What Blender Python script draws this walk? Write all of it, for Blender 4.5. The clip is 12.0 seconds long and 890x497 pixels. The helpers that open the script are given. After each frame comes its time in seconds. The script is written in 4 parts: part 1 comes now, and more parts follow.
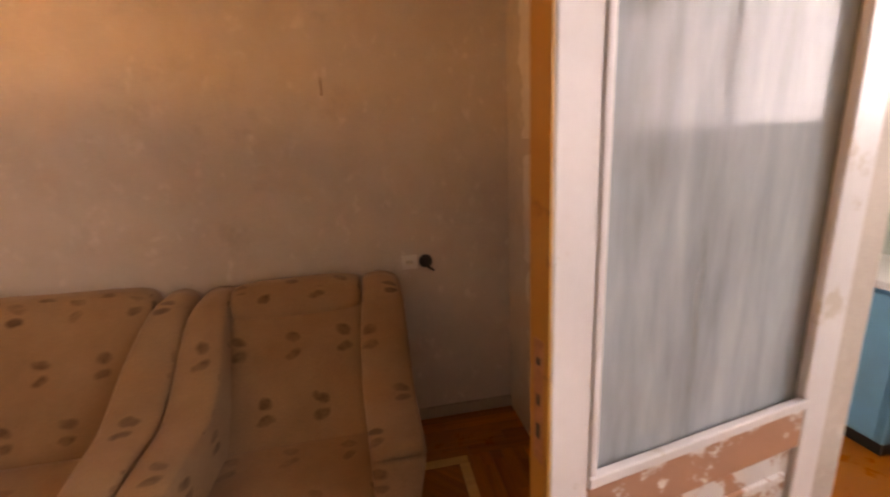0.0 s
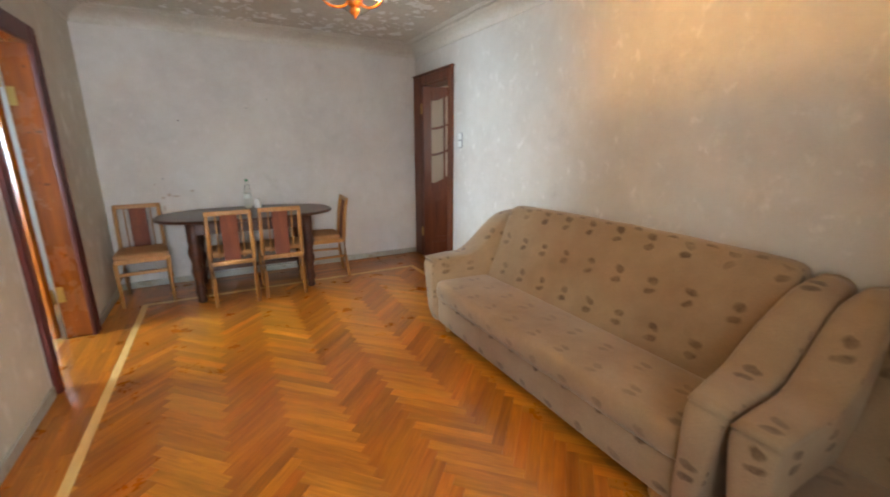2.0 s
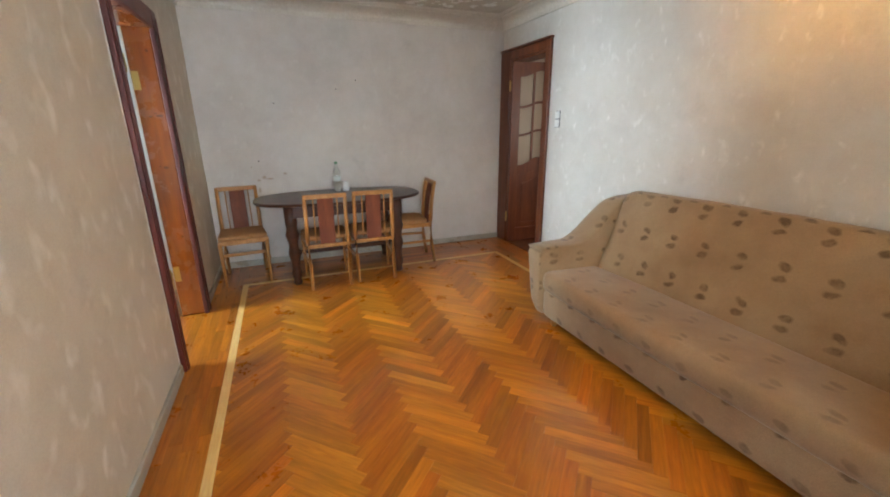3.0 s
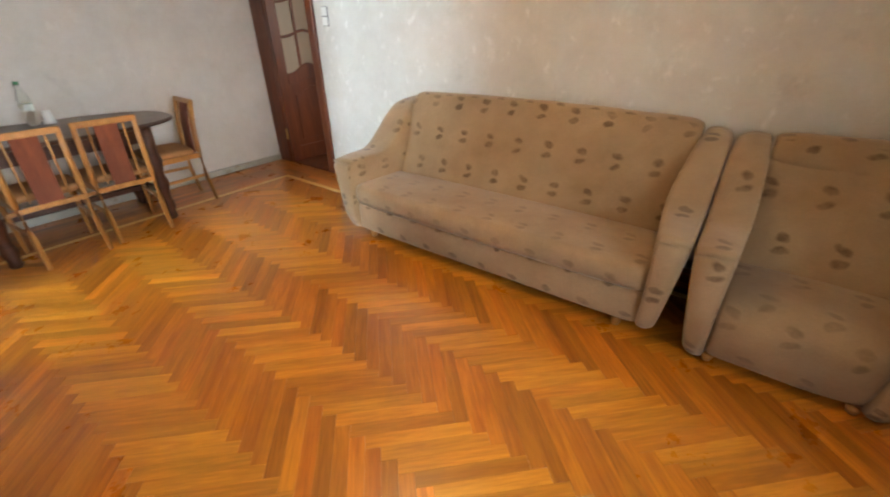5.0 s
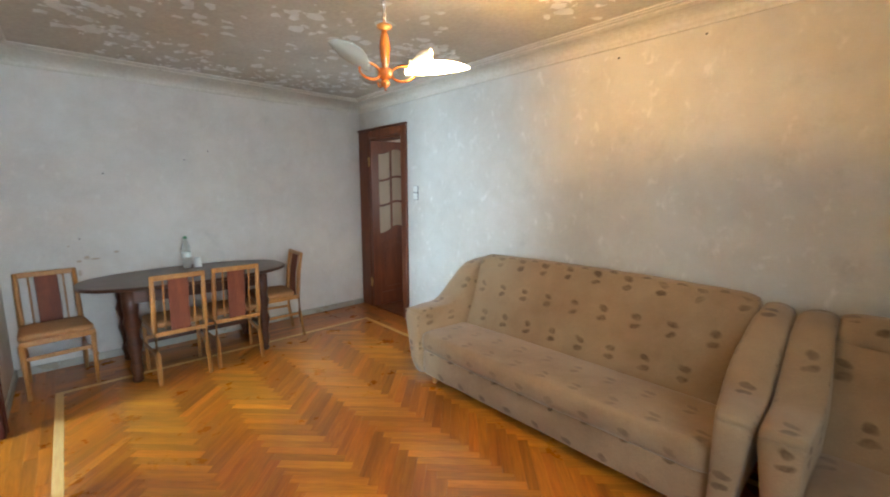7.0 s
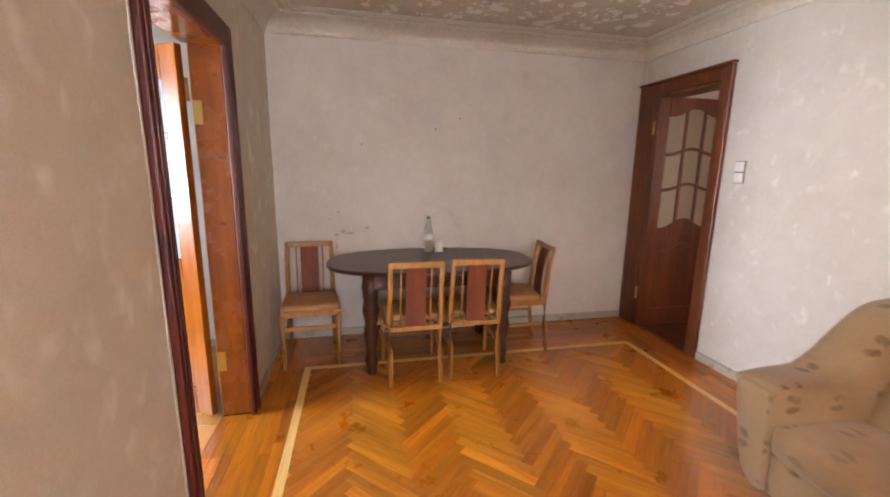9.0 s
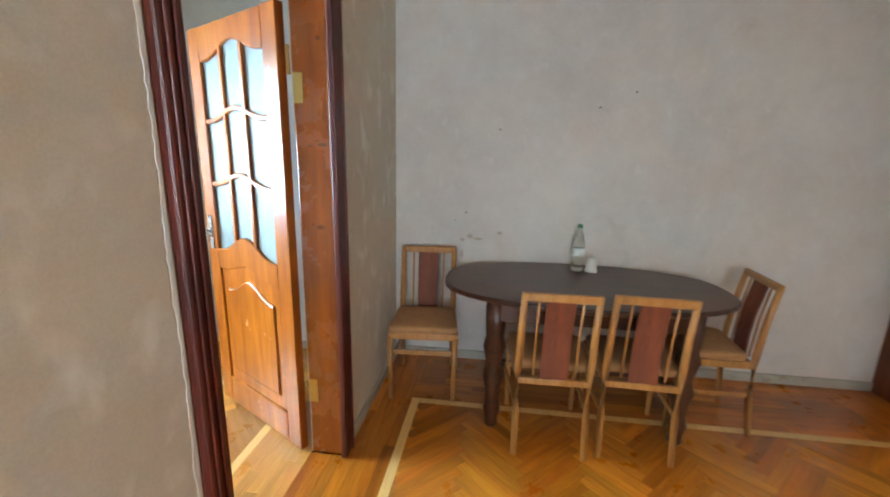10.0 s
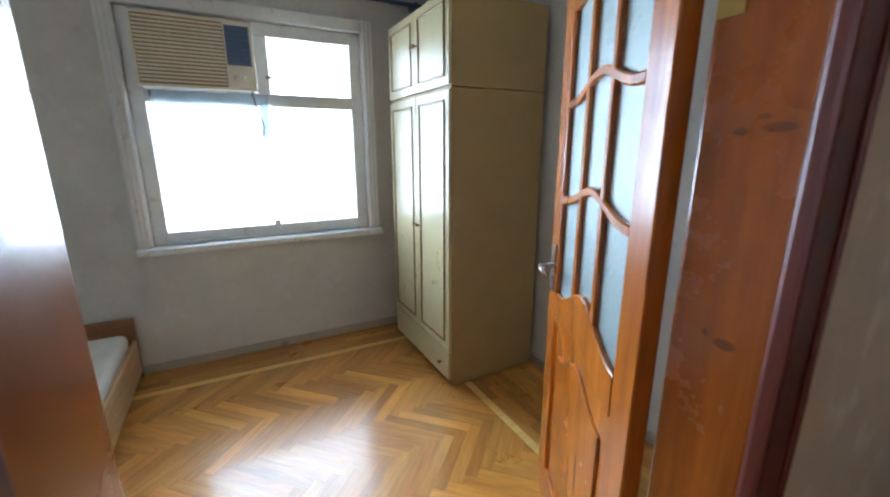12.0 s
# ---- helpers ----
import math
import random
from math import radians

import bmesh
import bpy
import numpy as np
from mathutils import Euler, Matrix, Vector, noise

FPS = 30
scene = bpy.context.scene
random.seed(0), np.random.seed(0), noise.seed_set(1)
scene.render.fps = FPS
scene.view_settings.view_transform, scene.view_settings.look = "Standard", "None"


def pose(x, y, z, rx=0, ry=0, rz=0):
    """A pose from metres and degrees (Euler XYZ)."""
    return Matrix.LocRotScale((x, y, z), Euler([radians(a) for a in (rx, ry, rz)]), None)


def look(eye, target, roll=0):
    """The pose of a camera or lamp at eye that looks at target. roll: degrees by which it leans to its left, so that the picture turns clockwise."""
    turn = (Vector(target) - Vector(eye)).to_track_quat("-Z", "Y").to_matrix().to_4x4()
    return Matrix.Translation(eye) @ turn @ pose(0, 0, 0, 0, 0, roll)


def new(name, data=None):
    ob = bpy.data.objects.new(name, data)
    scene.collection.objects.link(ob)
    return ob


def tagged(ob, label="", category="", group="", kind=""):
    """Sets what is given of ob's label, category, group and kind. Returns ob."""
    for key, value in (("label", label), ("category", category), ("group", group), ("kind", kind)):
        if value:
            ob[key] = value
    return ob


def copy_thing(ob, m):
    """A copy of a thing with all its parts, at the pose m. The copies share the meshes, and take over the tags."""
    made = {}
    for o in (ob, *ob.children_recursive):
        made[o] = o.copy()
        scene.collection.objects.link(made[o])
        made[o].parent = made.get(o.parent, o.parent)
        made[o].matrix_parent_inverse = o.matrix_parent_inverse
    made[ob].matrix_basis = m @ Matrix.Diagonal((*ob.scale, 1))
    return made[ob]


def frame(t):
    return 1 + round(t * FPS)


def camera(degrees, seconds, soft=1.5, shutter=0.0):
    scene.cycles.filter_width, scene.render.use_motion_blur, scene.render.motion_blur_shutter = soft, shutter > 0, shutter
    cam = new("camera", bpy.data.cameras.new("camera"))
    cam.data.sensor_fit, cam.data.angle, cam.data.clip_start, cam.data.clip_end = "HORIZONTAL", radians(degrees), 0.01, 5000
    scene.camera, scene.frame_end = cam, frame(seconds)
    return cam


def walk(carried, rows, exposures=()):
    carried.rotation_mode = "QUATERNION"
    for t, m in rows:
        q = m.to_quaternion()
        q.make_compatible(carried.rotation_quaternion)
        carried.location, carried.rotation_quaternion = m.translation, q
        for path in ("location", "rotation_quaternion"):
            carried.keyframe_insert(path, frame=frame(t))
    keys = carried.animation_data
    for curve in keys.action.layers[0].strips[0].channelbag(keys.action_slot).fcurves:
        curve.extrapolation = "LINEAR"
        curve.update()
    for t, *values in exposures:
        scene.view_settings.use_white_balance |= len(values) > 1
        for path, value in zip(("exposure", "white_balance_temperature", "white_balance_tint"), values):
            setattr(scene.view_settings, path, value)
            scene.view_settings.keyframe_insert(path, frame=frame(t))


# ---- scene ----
cam = camera(95.0, 12.0, soft=1.9, shutter=0.25)
PATH = [
    (0, (0.552, 0.582, 1.41), (0.894, 2.496, 0.94), -2.9),
    (0.5, (0.435, 0.549, 1.37), (0.136, 2.487, 0.974), -1.6),
    (1, (0.384, 0.506, 1.368), (-0.563, 2.217, 0.948), -0.6),
    (1.5, (0.382, 0.45, 1.405), (-1.054, 1.755, 0.92), -0.3),
    (2, (0.339, 0.312, 1.385), (-1.363, 1.239, 0.89), 0.1),
    (2.5, (0.177, 0.155, 1.386), (-1.624, 0.858, 0.875), 0.2),
    (4.5, (-0.256, -0.147, 1.349), (-1.613, 1.0, 0.431), -1.0),
    (5, (-0.162, -0.135, 1.35), (-1.206, 1.275, 0.389), -0.6),
    (5.5, (-0.006, -0.089, 1.357), (-0.92, 1.479, 0.516), -1.0),
    (6, (0.093, -0.119, 1.43), (-0.943, 1.5, 0.879), -1.9),
    (6.5, (0.122, -0.191, 1.484), (-1.128, 1.333, 1.147), -1.5),
    (7, (0.047, -0.231, 1.465), (-1.407, 1.112, 1.176), -0.1),
    (7.5, (-0.182, -0.254, 1.434), (-1.797, 0.88, 1.106), 1.2),
    (9.5, (-1.39, 0.021, 1.42), (-3.346, 0.134, 1.016), 0.9),
    (10, (-1.747, 0.012, 1.428), (-3.683, -0.222, 0.985), 1.4),
    (10.5, (-2.029, -0.025, 1.44), (-3.869, -0.654, 0.971), 1.6),
    (11, (-2.309, -0.188, 1.431), (-3.956, -1.208, 0.936), 0.8),
    (11.5, (-2.515, -0.306, 1.428), (-3.836, -1.72, 0.922), -0.2),
    (12, (-2.696, -0.394, 1.433), (-3.598, -2.113, 0.951), -0.1),
]
EXPOSURES = [(0.0, -0.35, 10300, 48), (0.7, 0.18, 10400, 48), (1.0, 0.35, 9600, 30), (1.5, 0.3, 7700, 18), (2.5, 0.18, 6900, 13), (4.5, 0.45, 7300, 16), (5.0, 0.5, 7100, 14), (5.5, 0.58, 6600, 8), (6.0, 0.45, 6500, 7), (6.5, 0.3, 6400, 8), (7.5, 0.32, 6200, 7), (9.5, 0.25, 8600, 36), (10.0, 0.25, 6700, 10), (10.5, 0.25, 6300, 4), (11.0, 0.22, 6500, 8), (11.5, 0.05, 5800, 8), (12.0, -0.6, 6500, 17)]
walk(cam, [(t, look(eye, target, roll)) for t, eye, target, roll in PATH], EXPOSURES)

# ---- light ----
world = bpy.data.worlds.new("world")
scene.world = world
world.use_nodes = True
wn = world.node_tree
sky = wn.nodes.new("ShaderNodeTexSky")
sky.sky_type, sky.sun_disc = "NISHITA", False
sky.sun_elevation, sky.sun_rotation = radians(40), radians(200)
wn.links.new(sky.outputs[0], wn.nodes["Background"].inputs[0])
wn.nodes["Background"].inputs[1].default_value = 0.12


def area(name, m, sx, sy, power, colour):
    d = bpy.data.lights.new(name, "AREA")
    d.shape, d.size, d.size_y, d.energy, d.color = "RECTANGLE", sx, sy, power, colour
    ob = new(name, d)
    ob.matrix_world = m
    return ob


bedroom = area("window_light", look((-2.95, -3.62, 1.5), (-2.95, 0, 1.2)), 1.3, 1.3, 125, (0.60, 0.82, 1.0))
bedroom.data.spread = radians(100)
# lamp added in the assumed room window, which is out of view
room = area("room_window_light", look((1.64, -0.11, 1.46), (0, -0.11, 1.40)), 0.72, 1.18, 29, (0.66, 0.84, 1.0))
room.data.spread = radians(130)
area("balcony_light", look((3.3, 0.9, 1.86), (0, 0.9, 1.3)), 3.3, 0.86, 105, (0.66, 0.84, 1.0))

# fill lamp added in the unseen end of the hall to brighten its door panes
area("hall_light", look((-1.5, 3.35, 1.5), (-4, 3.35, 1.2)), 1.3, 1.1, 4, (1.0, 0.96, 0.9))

# ---- materials ----


class Mat:
    """A node material with short calls."""

    def __init__(self, name, rough=0.6, metal=0.0):
        self.m = bpy.data.materials.new(name)
        self.m.use_nodes = True
        self.t = self.m.node_tree
        self.b = self.t.nodes["Principled BSDF"]
        self.b.inputs["Roughness"].default_value = rough
        self.b.inputs["Metallic"].default_value = metal

    def node(self, kind, **ins):
        n = self.t.nodes.new("ShaderNode" + kind)
        for k, v in ins.items():
            self.put(n.inputs[k], v)
        return n

    def put(self, socket, v):
        if isinstance(v, bpy.types.NodeSocket):
            self.t.links.new(v, socket)
        else:
            socket.default_value = v

    def coords(self, scale=(1, 1, 1), which="Object"):
        c = self.node("TexCoord")
        m = self.node("Mapping", Vector=c.outputs[which])
        m.inputs["Scale"].default_value = scale
        return m.outputs[0]

    def noise(self, vec, scale, detail=4.0, rough=0.55, dist=0.0):
        n = self.node("TexNoise", Vector=vec)
        for k, v in (("Scale", scale), ("Detail", detail), ("Roughness", rough), ("Distortion", dist)):
            n.inputs[k].default_value = v
        return n.outputs[0]

    def ramp(self, fac, *stops):
        r = self.node("ValToRGB", Fac=fac)
        e = r.color_ramp.elements
        while len(e) < len(stops):
            e.new(0.5)
        for el, (p, c) in zip(e, stops):
            el.position = p
            el.color = (*c, 1) if isinstance(c, tuple) else (c, c, c, 1)
        return r.outputs[0]

    def mix(self, fac, a, b, how="MIX"):
        n = self.t.nodes.new("ShaderNodeMix")
        n.data_type, n.blend_type = "RGBA", how
        self.put(n.inputs[0], fac)
        for k, v in ((6, a), (7, b)):
            self.put(n.inputs[k], (*v, 1) if isinstance(v, tuple) else v)
        return n.outputs[2]

    def math(self, op, a, b=0.0, c=0.0):
        n = self.t.nodes.new("ShaderNodeMath")
        n.operation = op
        for k, v in zip((0, 1, 2), (a, b, c)):
            self.put(n.inputs[k], v)
        return n.outputs[0]

    def colour(self, c):
        self.put(self.b.inputs["Base Color"], (*c, 1) if isinstance(c, tuple) else c)
        return self

    def rough(self, r):
        self.put(self.b.inputs["Roughness"], r)
        return self

    def bump(self, h, strength=0.3, dist=0.01):
        n = self.node("Bump", Height=h)
        n.inputs["Strength"].default_value, n.inputs["Distance"].default_value = strength, dist
        self.t.links.new(n.outputs[0], self.b.inputs["Normal"])
        return self


# brown rubbed marks over the dining table: y, z, half width, half height
SMUDGES = ((-0.148, 0.90, 0.022, 0.018), (-0.203, 0.775, 0.014, 0.03), (-0.094, 0.885, 0.035, 0.010), (-0.20, 0.874, 0.018, 0.012), (-0.252, 1.005, 0.008, 0.008), (0.05, 0.93, 0.02, 0.012))


def wallpaper(name, base, dark, fleck, amount=0.6, size=1.0, broad=False, marks=()):
    m = Mat(name, 0.75)
    v = m.coords()
    c = m.mix(m.ramp(m.noise(v, 0.9, 5, 0.6), (0.35, 0.0), (0.7, 1.0)), dark, base)
    mottle = m.noise(v, 7.0, 6, 0.65, 0.4)
    c = m.mix(0.12 if broad else 0.11, c, m.ramp(mottle, (0.3, 0.22), (0.7, 0.78)), "OVERLAY")
    tall = m.coords((13 / size, 13 / size, 9 / size))
    f = m.ramp(m.noise(tall, 1.0, 2 if broad else 3, 0.45 if broad else 0.5, 0.3 if broad else 0.6), (0.56, 0.0), (0.76 if broad else 0.70, 1.0))
    mask = m.math("MULTIPLY", f, amount)
    if not broad:
        mask = m.math("MULTIPLY", mask, m.ramp(m.noise(m.coords((30, 30, 18)), 1.0, 2, 0.5), (0.46, 0.0), (0.62, 1.0)))
    c = m.mix(mask, c, fleck)
    grain = m.noise(v, 190, 3)
    c = m.mix(0.14, c, m.ramp(grain, (0.3, 0.3), (0.7, 0.75)), "OVERLAY")
    dirt = m.ramp(m.noise(v, 2.6, 6, 0.7), (0.60, 0.0), (0.8, 0.5))
    c = m.mix(dirt, c, tuple(x * 0.62 for x in dark))
    if marks:
        sep = m.node("SeparateXYZ", Vector=v)
        wob = m.noise(v, 60, 4, 0.7)
        for my, mz, ry, rz in marks:
            a = m.math("DIVIDE", m.math("SUBTRACT", sep.outputs[1], my), ry)
            b = m.math("DIVIDE", m.math("SUBTRACT", sep.outputs[2], mz), rz)
            d = m.math("ADD", m.math("ADD", m.math("MULTIPLY", a, a), m.math("MULTIPLY", b, b)), m.math("MULTIPLY", wob, 1.4))
            c = m.mix(m.ramp(m.math("MULTIPLY", d, 0.4), (0.25, 0.7), (0.9, 0.0)), c, (0.33, 0.21, 0.12))
    m.colour(c)
    m.bump(m.math("ADD", m.math("MULTIPLY", f, 0.5), m.math("MULTIPLY", grain, 0.4)), 0.25, 0.004)
    return m.m


def plaster(name, base, dark, rough=0.85):
    m = Mat(name, rough)
    v = m.coords()
    c = m.mix(m.ramp(m.noise(v, 1.7, 6, 0.65), (0.35, 0.0), (0.7, 1.0)), dark, base)
    g = m.noise(v, 40, 4)
    c = m.mix(0.2, c, m.ramp(g, (0.3, 0.3), (0.7, 0.8)), "OVERLAY")
    m.colour(c).bump(g, 0.2, 0.004)
    return m.m


KNOTS = ((-0.722, 1.118, 0.022, 0.012), (-0.755, 1.128, 0.008, 0.007), (-0.70, 1.46, 0.03, 0.010), (-0.75, 1.455, 0.014, 0.009), (-0.72, 1.475, 0.012, 0.006),
         (-0.71, 0.62, 0.010, 0.012), (-0.77, 0.30, 0.010, 0.009), (-0.70, 1.86, 0.012, 0.012))


def wood(name, light, dark, along="z", rough=0.3, coat=0.0, scale=1.0, vary="", knots=False):
    m = Mat(name, rough)
    s = {"x": (1.2, 14, 14), "y": (14, 1.2, 14), "z": (14, 14, 1.2)}[along]
    v = m.coords(tuple(k * scale for k in s), "UV" if vary == "island" else "Object")
    if vary:
        r = m.node("ObjectInfo").outputs["Random"] if vary == "object" else m.node("NewGeometry").outputs["Random Per Island"]
        add = m.node("CombineXYZ", X=m.math("MULTIPLY", r, 37.0), Y=m.math("MULTIPLY", r, 11.0), Z=m.math("MULTIPLY", r, 53.0))
        vm = m.t.nodes.new("ShaderNodeVectorMath")
        m.put(vm.inputs[0], v), m.put(vm.inputs[1], add.outputs[0])
        v = vm.outputs[0]
    g = m.noise(v, 1.0, 6, 0.6, 1.2)
    c = m.mix(m.ramp(g, (0.32, 0.0), (0.68, 1.0)), dark, light)
    fine = m.noise(v, 7.0, 3, 0.6)
    c = m.mix(0.22, c, m.ramp(fine, (0.35, 0.25), (0.65, 0.8)), "OVERLAY")
    if vary:
        c = m.mix(0.66, c, m.ramp(r, (0.0, 0.30), (0.5, 0.48), (0.9, 0.62), (1.0, 0.80)), "OVERLAY")
        hue = m.math("FRACT", m.math("MULTIPLY", r, 17.3))
        c = m.mix(0.30, c, m.ramp(hue, (0.0, (0.62, 0.42, 0.36)), (0.5, (0.5, 0.5, 0.5)), (1.0, (0.52, 0.58, 0.5))), "OVERLAY")
    if knots:
        sep = m.node("SeparateXYZ", Vector=m.coords())
        wob = m.noise(m.coords(), 14, 3)
        for ky, kz, ry, rz in KNOTS:
            a = m.math("DIVIDE", m.math("SUBTRACT", sep.outputs[1], ky), ry)
            b = m.math("DIVIDE", m.math("SUBTRACT", sep.outputs[2], kz), rz)
            d = m.math("ADD", m.math("ADD", m.math("MULTIPLY", a, a), m.math("MULTIPLY", b, b)), m.math("MULTIPLY", wob, 0.7))
            c = m.mix(m.ramp(d, (0.7, 0.65), (1.4, 0.0)), c, tuple(x * 0.22 for x in dark))
    m.colour(c)
    m.rough(m.math("ADD", m.math("MULTIPLY", m.noise(m.coords(), 5.0, 5, 0.7), 0.14), rough - 0.06))
    m.b.inputs["Coat Weight"].default_value = coat
    m.b.inputs["Coat Roughness"].default_value = 0.12
    m.bump(fine, 0.08, 0.002)
    return m.m


def paint(name, base, rough=0.45, wear=None, amount=0.5, metal=0.0, scale=6.0):
    m = Mat(name, rough, metal)
    v = m.coords()
    n = m.noise(v, scale, 6, 0.65)
    c = m.mix(m.ramp(n, (0.3, 0.0), (0.75, 1.0)), base, tuple(x * 0.86 for x in base))
    if wear:
        c = m.mix(m.ramp(m.noise(v, scale * 1.3, 7, 0.7), (0.5 + 0.1 * (1 - amount), 0.0), (0.56 + 0.1 * (1 - amount), 1.0)), c, wear)
    m.colour(c)
    m.rough(m.math("ADD", m.math("MULTIPLY", n, 0.2), rough - 0.1))
    m.bump(m.noise(v, scale * 6, 4), 0.1, 0.003)
    return m.m


def leaf_cloth(name, strength=1.0):
    """Beige flock with rows of paired brown leaves, laid by the metres in the UVs."""
    m = Mat(name, 0.95)
    uv = m.node("UVMap").outputs[0]
    wob = m.t.nodes.new("ShaderNodeVectorMath")
    wob.operation = "ADD"
    jig = m.node("TexNoise", Vector=uv)
    jig.inputs["Scale"].default_value = 16
    sc = m.t.nodes.new("ShaderNodeVectorMath")
    sc.operation = "SCALE"
    m.put(sc.inputs[0], jig.outputs["Color"])
    sc.inputs["Scale"].default_value = 0.04
    m.put(wob.inputs[0], uv), m.put(wob.inputs[1], sc.outputs[0])
    sep = m.node("SeparateXYZ", Vector=wob.outputs[0])
    px, py = 0.205, 0.20
    row = m.math("FLOOR", m.math("DIVIDE", sep.outputs[1], py))
    shift = m.math("MULTIPLY", m.math("FRACT", m.math("MULTIPLY", row, 0.5)), px)
    u = m.math("SUBTRACT", m.math("MULTIPLY", m.math("FRACT", m.math("DIVIDE", m.math("ADD", sep.outputs[0], shift), px)), px), px / 2)
    w = m.math("MULTIPLY", m.math("FRACT", m.math("DIVIDE", sep.outputs[1], py)), py)

    def blot(cy, slant):
        dy = m.math("SUBTRACT", w, cy)
        dx = m.math("ADD", u, m.math("MULTIPLY", dy, slant))
        a = m.math("POWER", m.math("DIVIDE", dx, 0.033), 2.0)
        b = m.math("POWER", m.math("DIVIDE", dy, 0.021), 2.0)
        return m.ramp(m.math("ADD", a, b), (0.35, 1.0), (1.45, 0.0))

    spots = m.math("MAXIMUM", blot(0.07, -0.5), blot(0.122, 0.5))
    worn = m.noise(m.coords(), 11, 5, 0.75)
    base = m.mix(m.ramp(m.noise(m.coords(), 3.2, 5, 0.6), (0.3, 0.0), (0.72, 1.0)), (0.235, 0.142, 0.070), (0.34, 0.226, 0.126))
    c = m.mix(m.math("MULTIPLY", spots, m.math("MULTIPLY", strength, m.ramp(worn, (0.32, 0.25), (0.6, 0.95)))), base, (0.105, 0.057, 0.022))
    fuzz = m.noise(m.coords(), 260, 3)
    c = m.mix(0.25, c, m.ramp(fuzz, (0.3, 0.3), (0.7, 0.75)), "OVERLAY")
    m.colour(c)
    m.b.inputs["Sheen Weight"].default_value = 0.25
    m.bump(m.math("ADD", m.math("MULTIPLY", fuzz, 0.4), m.math("MULTIPLY", spots, -0.3)), 0.35, 0.004)
    return m.m


def glass(name, rough=0.02, tint=(1, 1, 1), clear=1.0):
    m = Mat(name, rough)
    m.b.inputs["Transmission Weight"].default_value = clear
    if clear < 1:
        streak = m.noise(m.coords((9, 9, 1.5)), 1.0, 5, 0.6)
        m.put(m.b.inputs["Transmission Weight"], m.ramp(streak, (0.3, clear - 0.15), (0.7, min(clear + 0.15, 1.0))))
    m.b.inputs["IOR"].default_value = 1.45
    m.colour(tint)
    if rough > 0.2:
        m.bump(m.noise(m.coords(), 55, 3), 0.5, 0.004)
    return m.m


def glow(name, colour, strength):
    m = Mat(name)
    m.colour((0.9, 0.9, 0.9))
    m.b.inputs["Emission Color"].default_value = (*colour, 1)
    m.b.inputs["Emission Strength"].default_value = strength
    return m.m


PAPER = wallpaper("wallpaper", (0.63, 0.595, 0.54), (0.53, 0.49, 0.435), (0.82, 0.79, 0.74), 0.45)
PAPER_PLAIN = wallpaper("wallpaper_end", (0.67, 0.61, 0.55), (0.55, 0.495, 0.445), (0.74, 0.69, 0.63), 0.3, 1.0, False, SMUDGES)
PAPER_SOUTH = wallpaper("wallpaper_partition", (0.64, 0.575, 0.475), (0.55, 0.49, 0.395), (0.80, 0.76, 0.68), 0.7, 1.25, True)
PAPER_BED = wallpaper("wallpaper_bedroom", (0.60, 0.60, 0.58), (0.50, 0.50, 0.49), (0.72, 0.72, 0.70), 0.3)
CEIL = plaster("ceiling_whitewash", (0.60, 0.55, 0.47), (0.50, 0.45, 0.37))
PEEL = plaster("bare_flakes", (0.80, 0.78, 0.74), (0.70, 0.68, 0.63))
PUTTY = plaster("white_putty", (0.84, 0.83, 0.80), (0.66, 0.63, 0.58))
COVE = plaster("cove_paint", (0.66, 0.61, 0.53), (0.56, 0.51, 0.43))
SKIRT = paint("skirting_paint", (0.42, 0.38, 0.31), 0.5, (0.3, 0.25, 0.18), 0.3)
# one oak in two tones: cross blocks paler, their window sheen in the colour
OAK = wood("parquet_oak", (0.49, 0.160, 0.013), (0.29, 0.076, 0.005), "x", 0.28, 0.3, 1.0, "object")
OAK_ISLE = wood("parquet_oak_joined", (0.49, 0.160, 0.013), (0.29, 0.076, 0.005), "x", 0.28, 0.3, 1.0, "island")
OAK_V_LIT = wood("parquet_oak_cross_lit", (0.60, 0.230, 0.024), (0.38, 0.118, 0.009), "x", 0.28, 0.3, 1.0, "object")
OAK_V_LIT_ISLE = wood("parquet_oak_cross_lit_joined", (0.60, 0.230, 0.024), (0.38, 0.118, 0.009), "x", 0.28, 0.3, 1.0, "island")
OAK_PALE = wood("parquet_pale_oak", (0.56, 0.265, 0.062), (0.40, 0.165, 0.032), "x", 0.28, 0.3, 1.0, "object")
OAK_PALE_ISLE = wood("parquet_pale_oak_joined", (0.56, 0.265, 0.062), (0.40, 0.165, 0.032), "x", 0.28, 0.3, 1.0, "island")
OAK_STRIP = wood("parquet_strip", (0.80, 0.52, 0.20), (0.70, 0.42, 0.14), "x", 0.3, 0.3, 1.0)
SUBFLOOR = paint("floor_joint_filler", (0.10, 0.05, 0.02), 0.7)
TRIM_DARK = wood("dark_stained_trim", (0.115, 0.0135, 0.005), (0.052, 0.006, 0.003), "z", 0.42)
PINE = wood("varnished_pine", (0.31, 0.076, 0.008), (0.16, 0.034, 0.004), "z", 0.26, 0.45, 0.4, "", True)
PINE_LEAF = wood("varnished_door_pine", (0.44, 0.122, 0.009), (0.25, 0.056, 0.005), "z", 0.24, 0.3, 0.6)
MAHOGANY = wood("red_brown_door_wood", (0.175, 0.042, 0.010), (0.085, 0.018, 0.005), "z", 0.38, 0.06)
BEECH = wood("honey_beech", (0.46, 0.21, 0.055), (0.32, 0.13, 0.030), "z", 0.35, 0.15, 1.4)
SPLAT = wood("red_veneer", (0.20, 0.047, 0.014), (0.13, 0.027, 0.009), "z", 0.66, 0.0, 1.0)
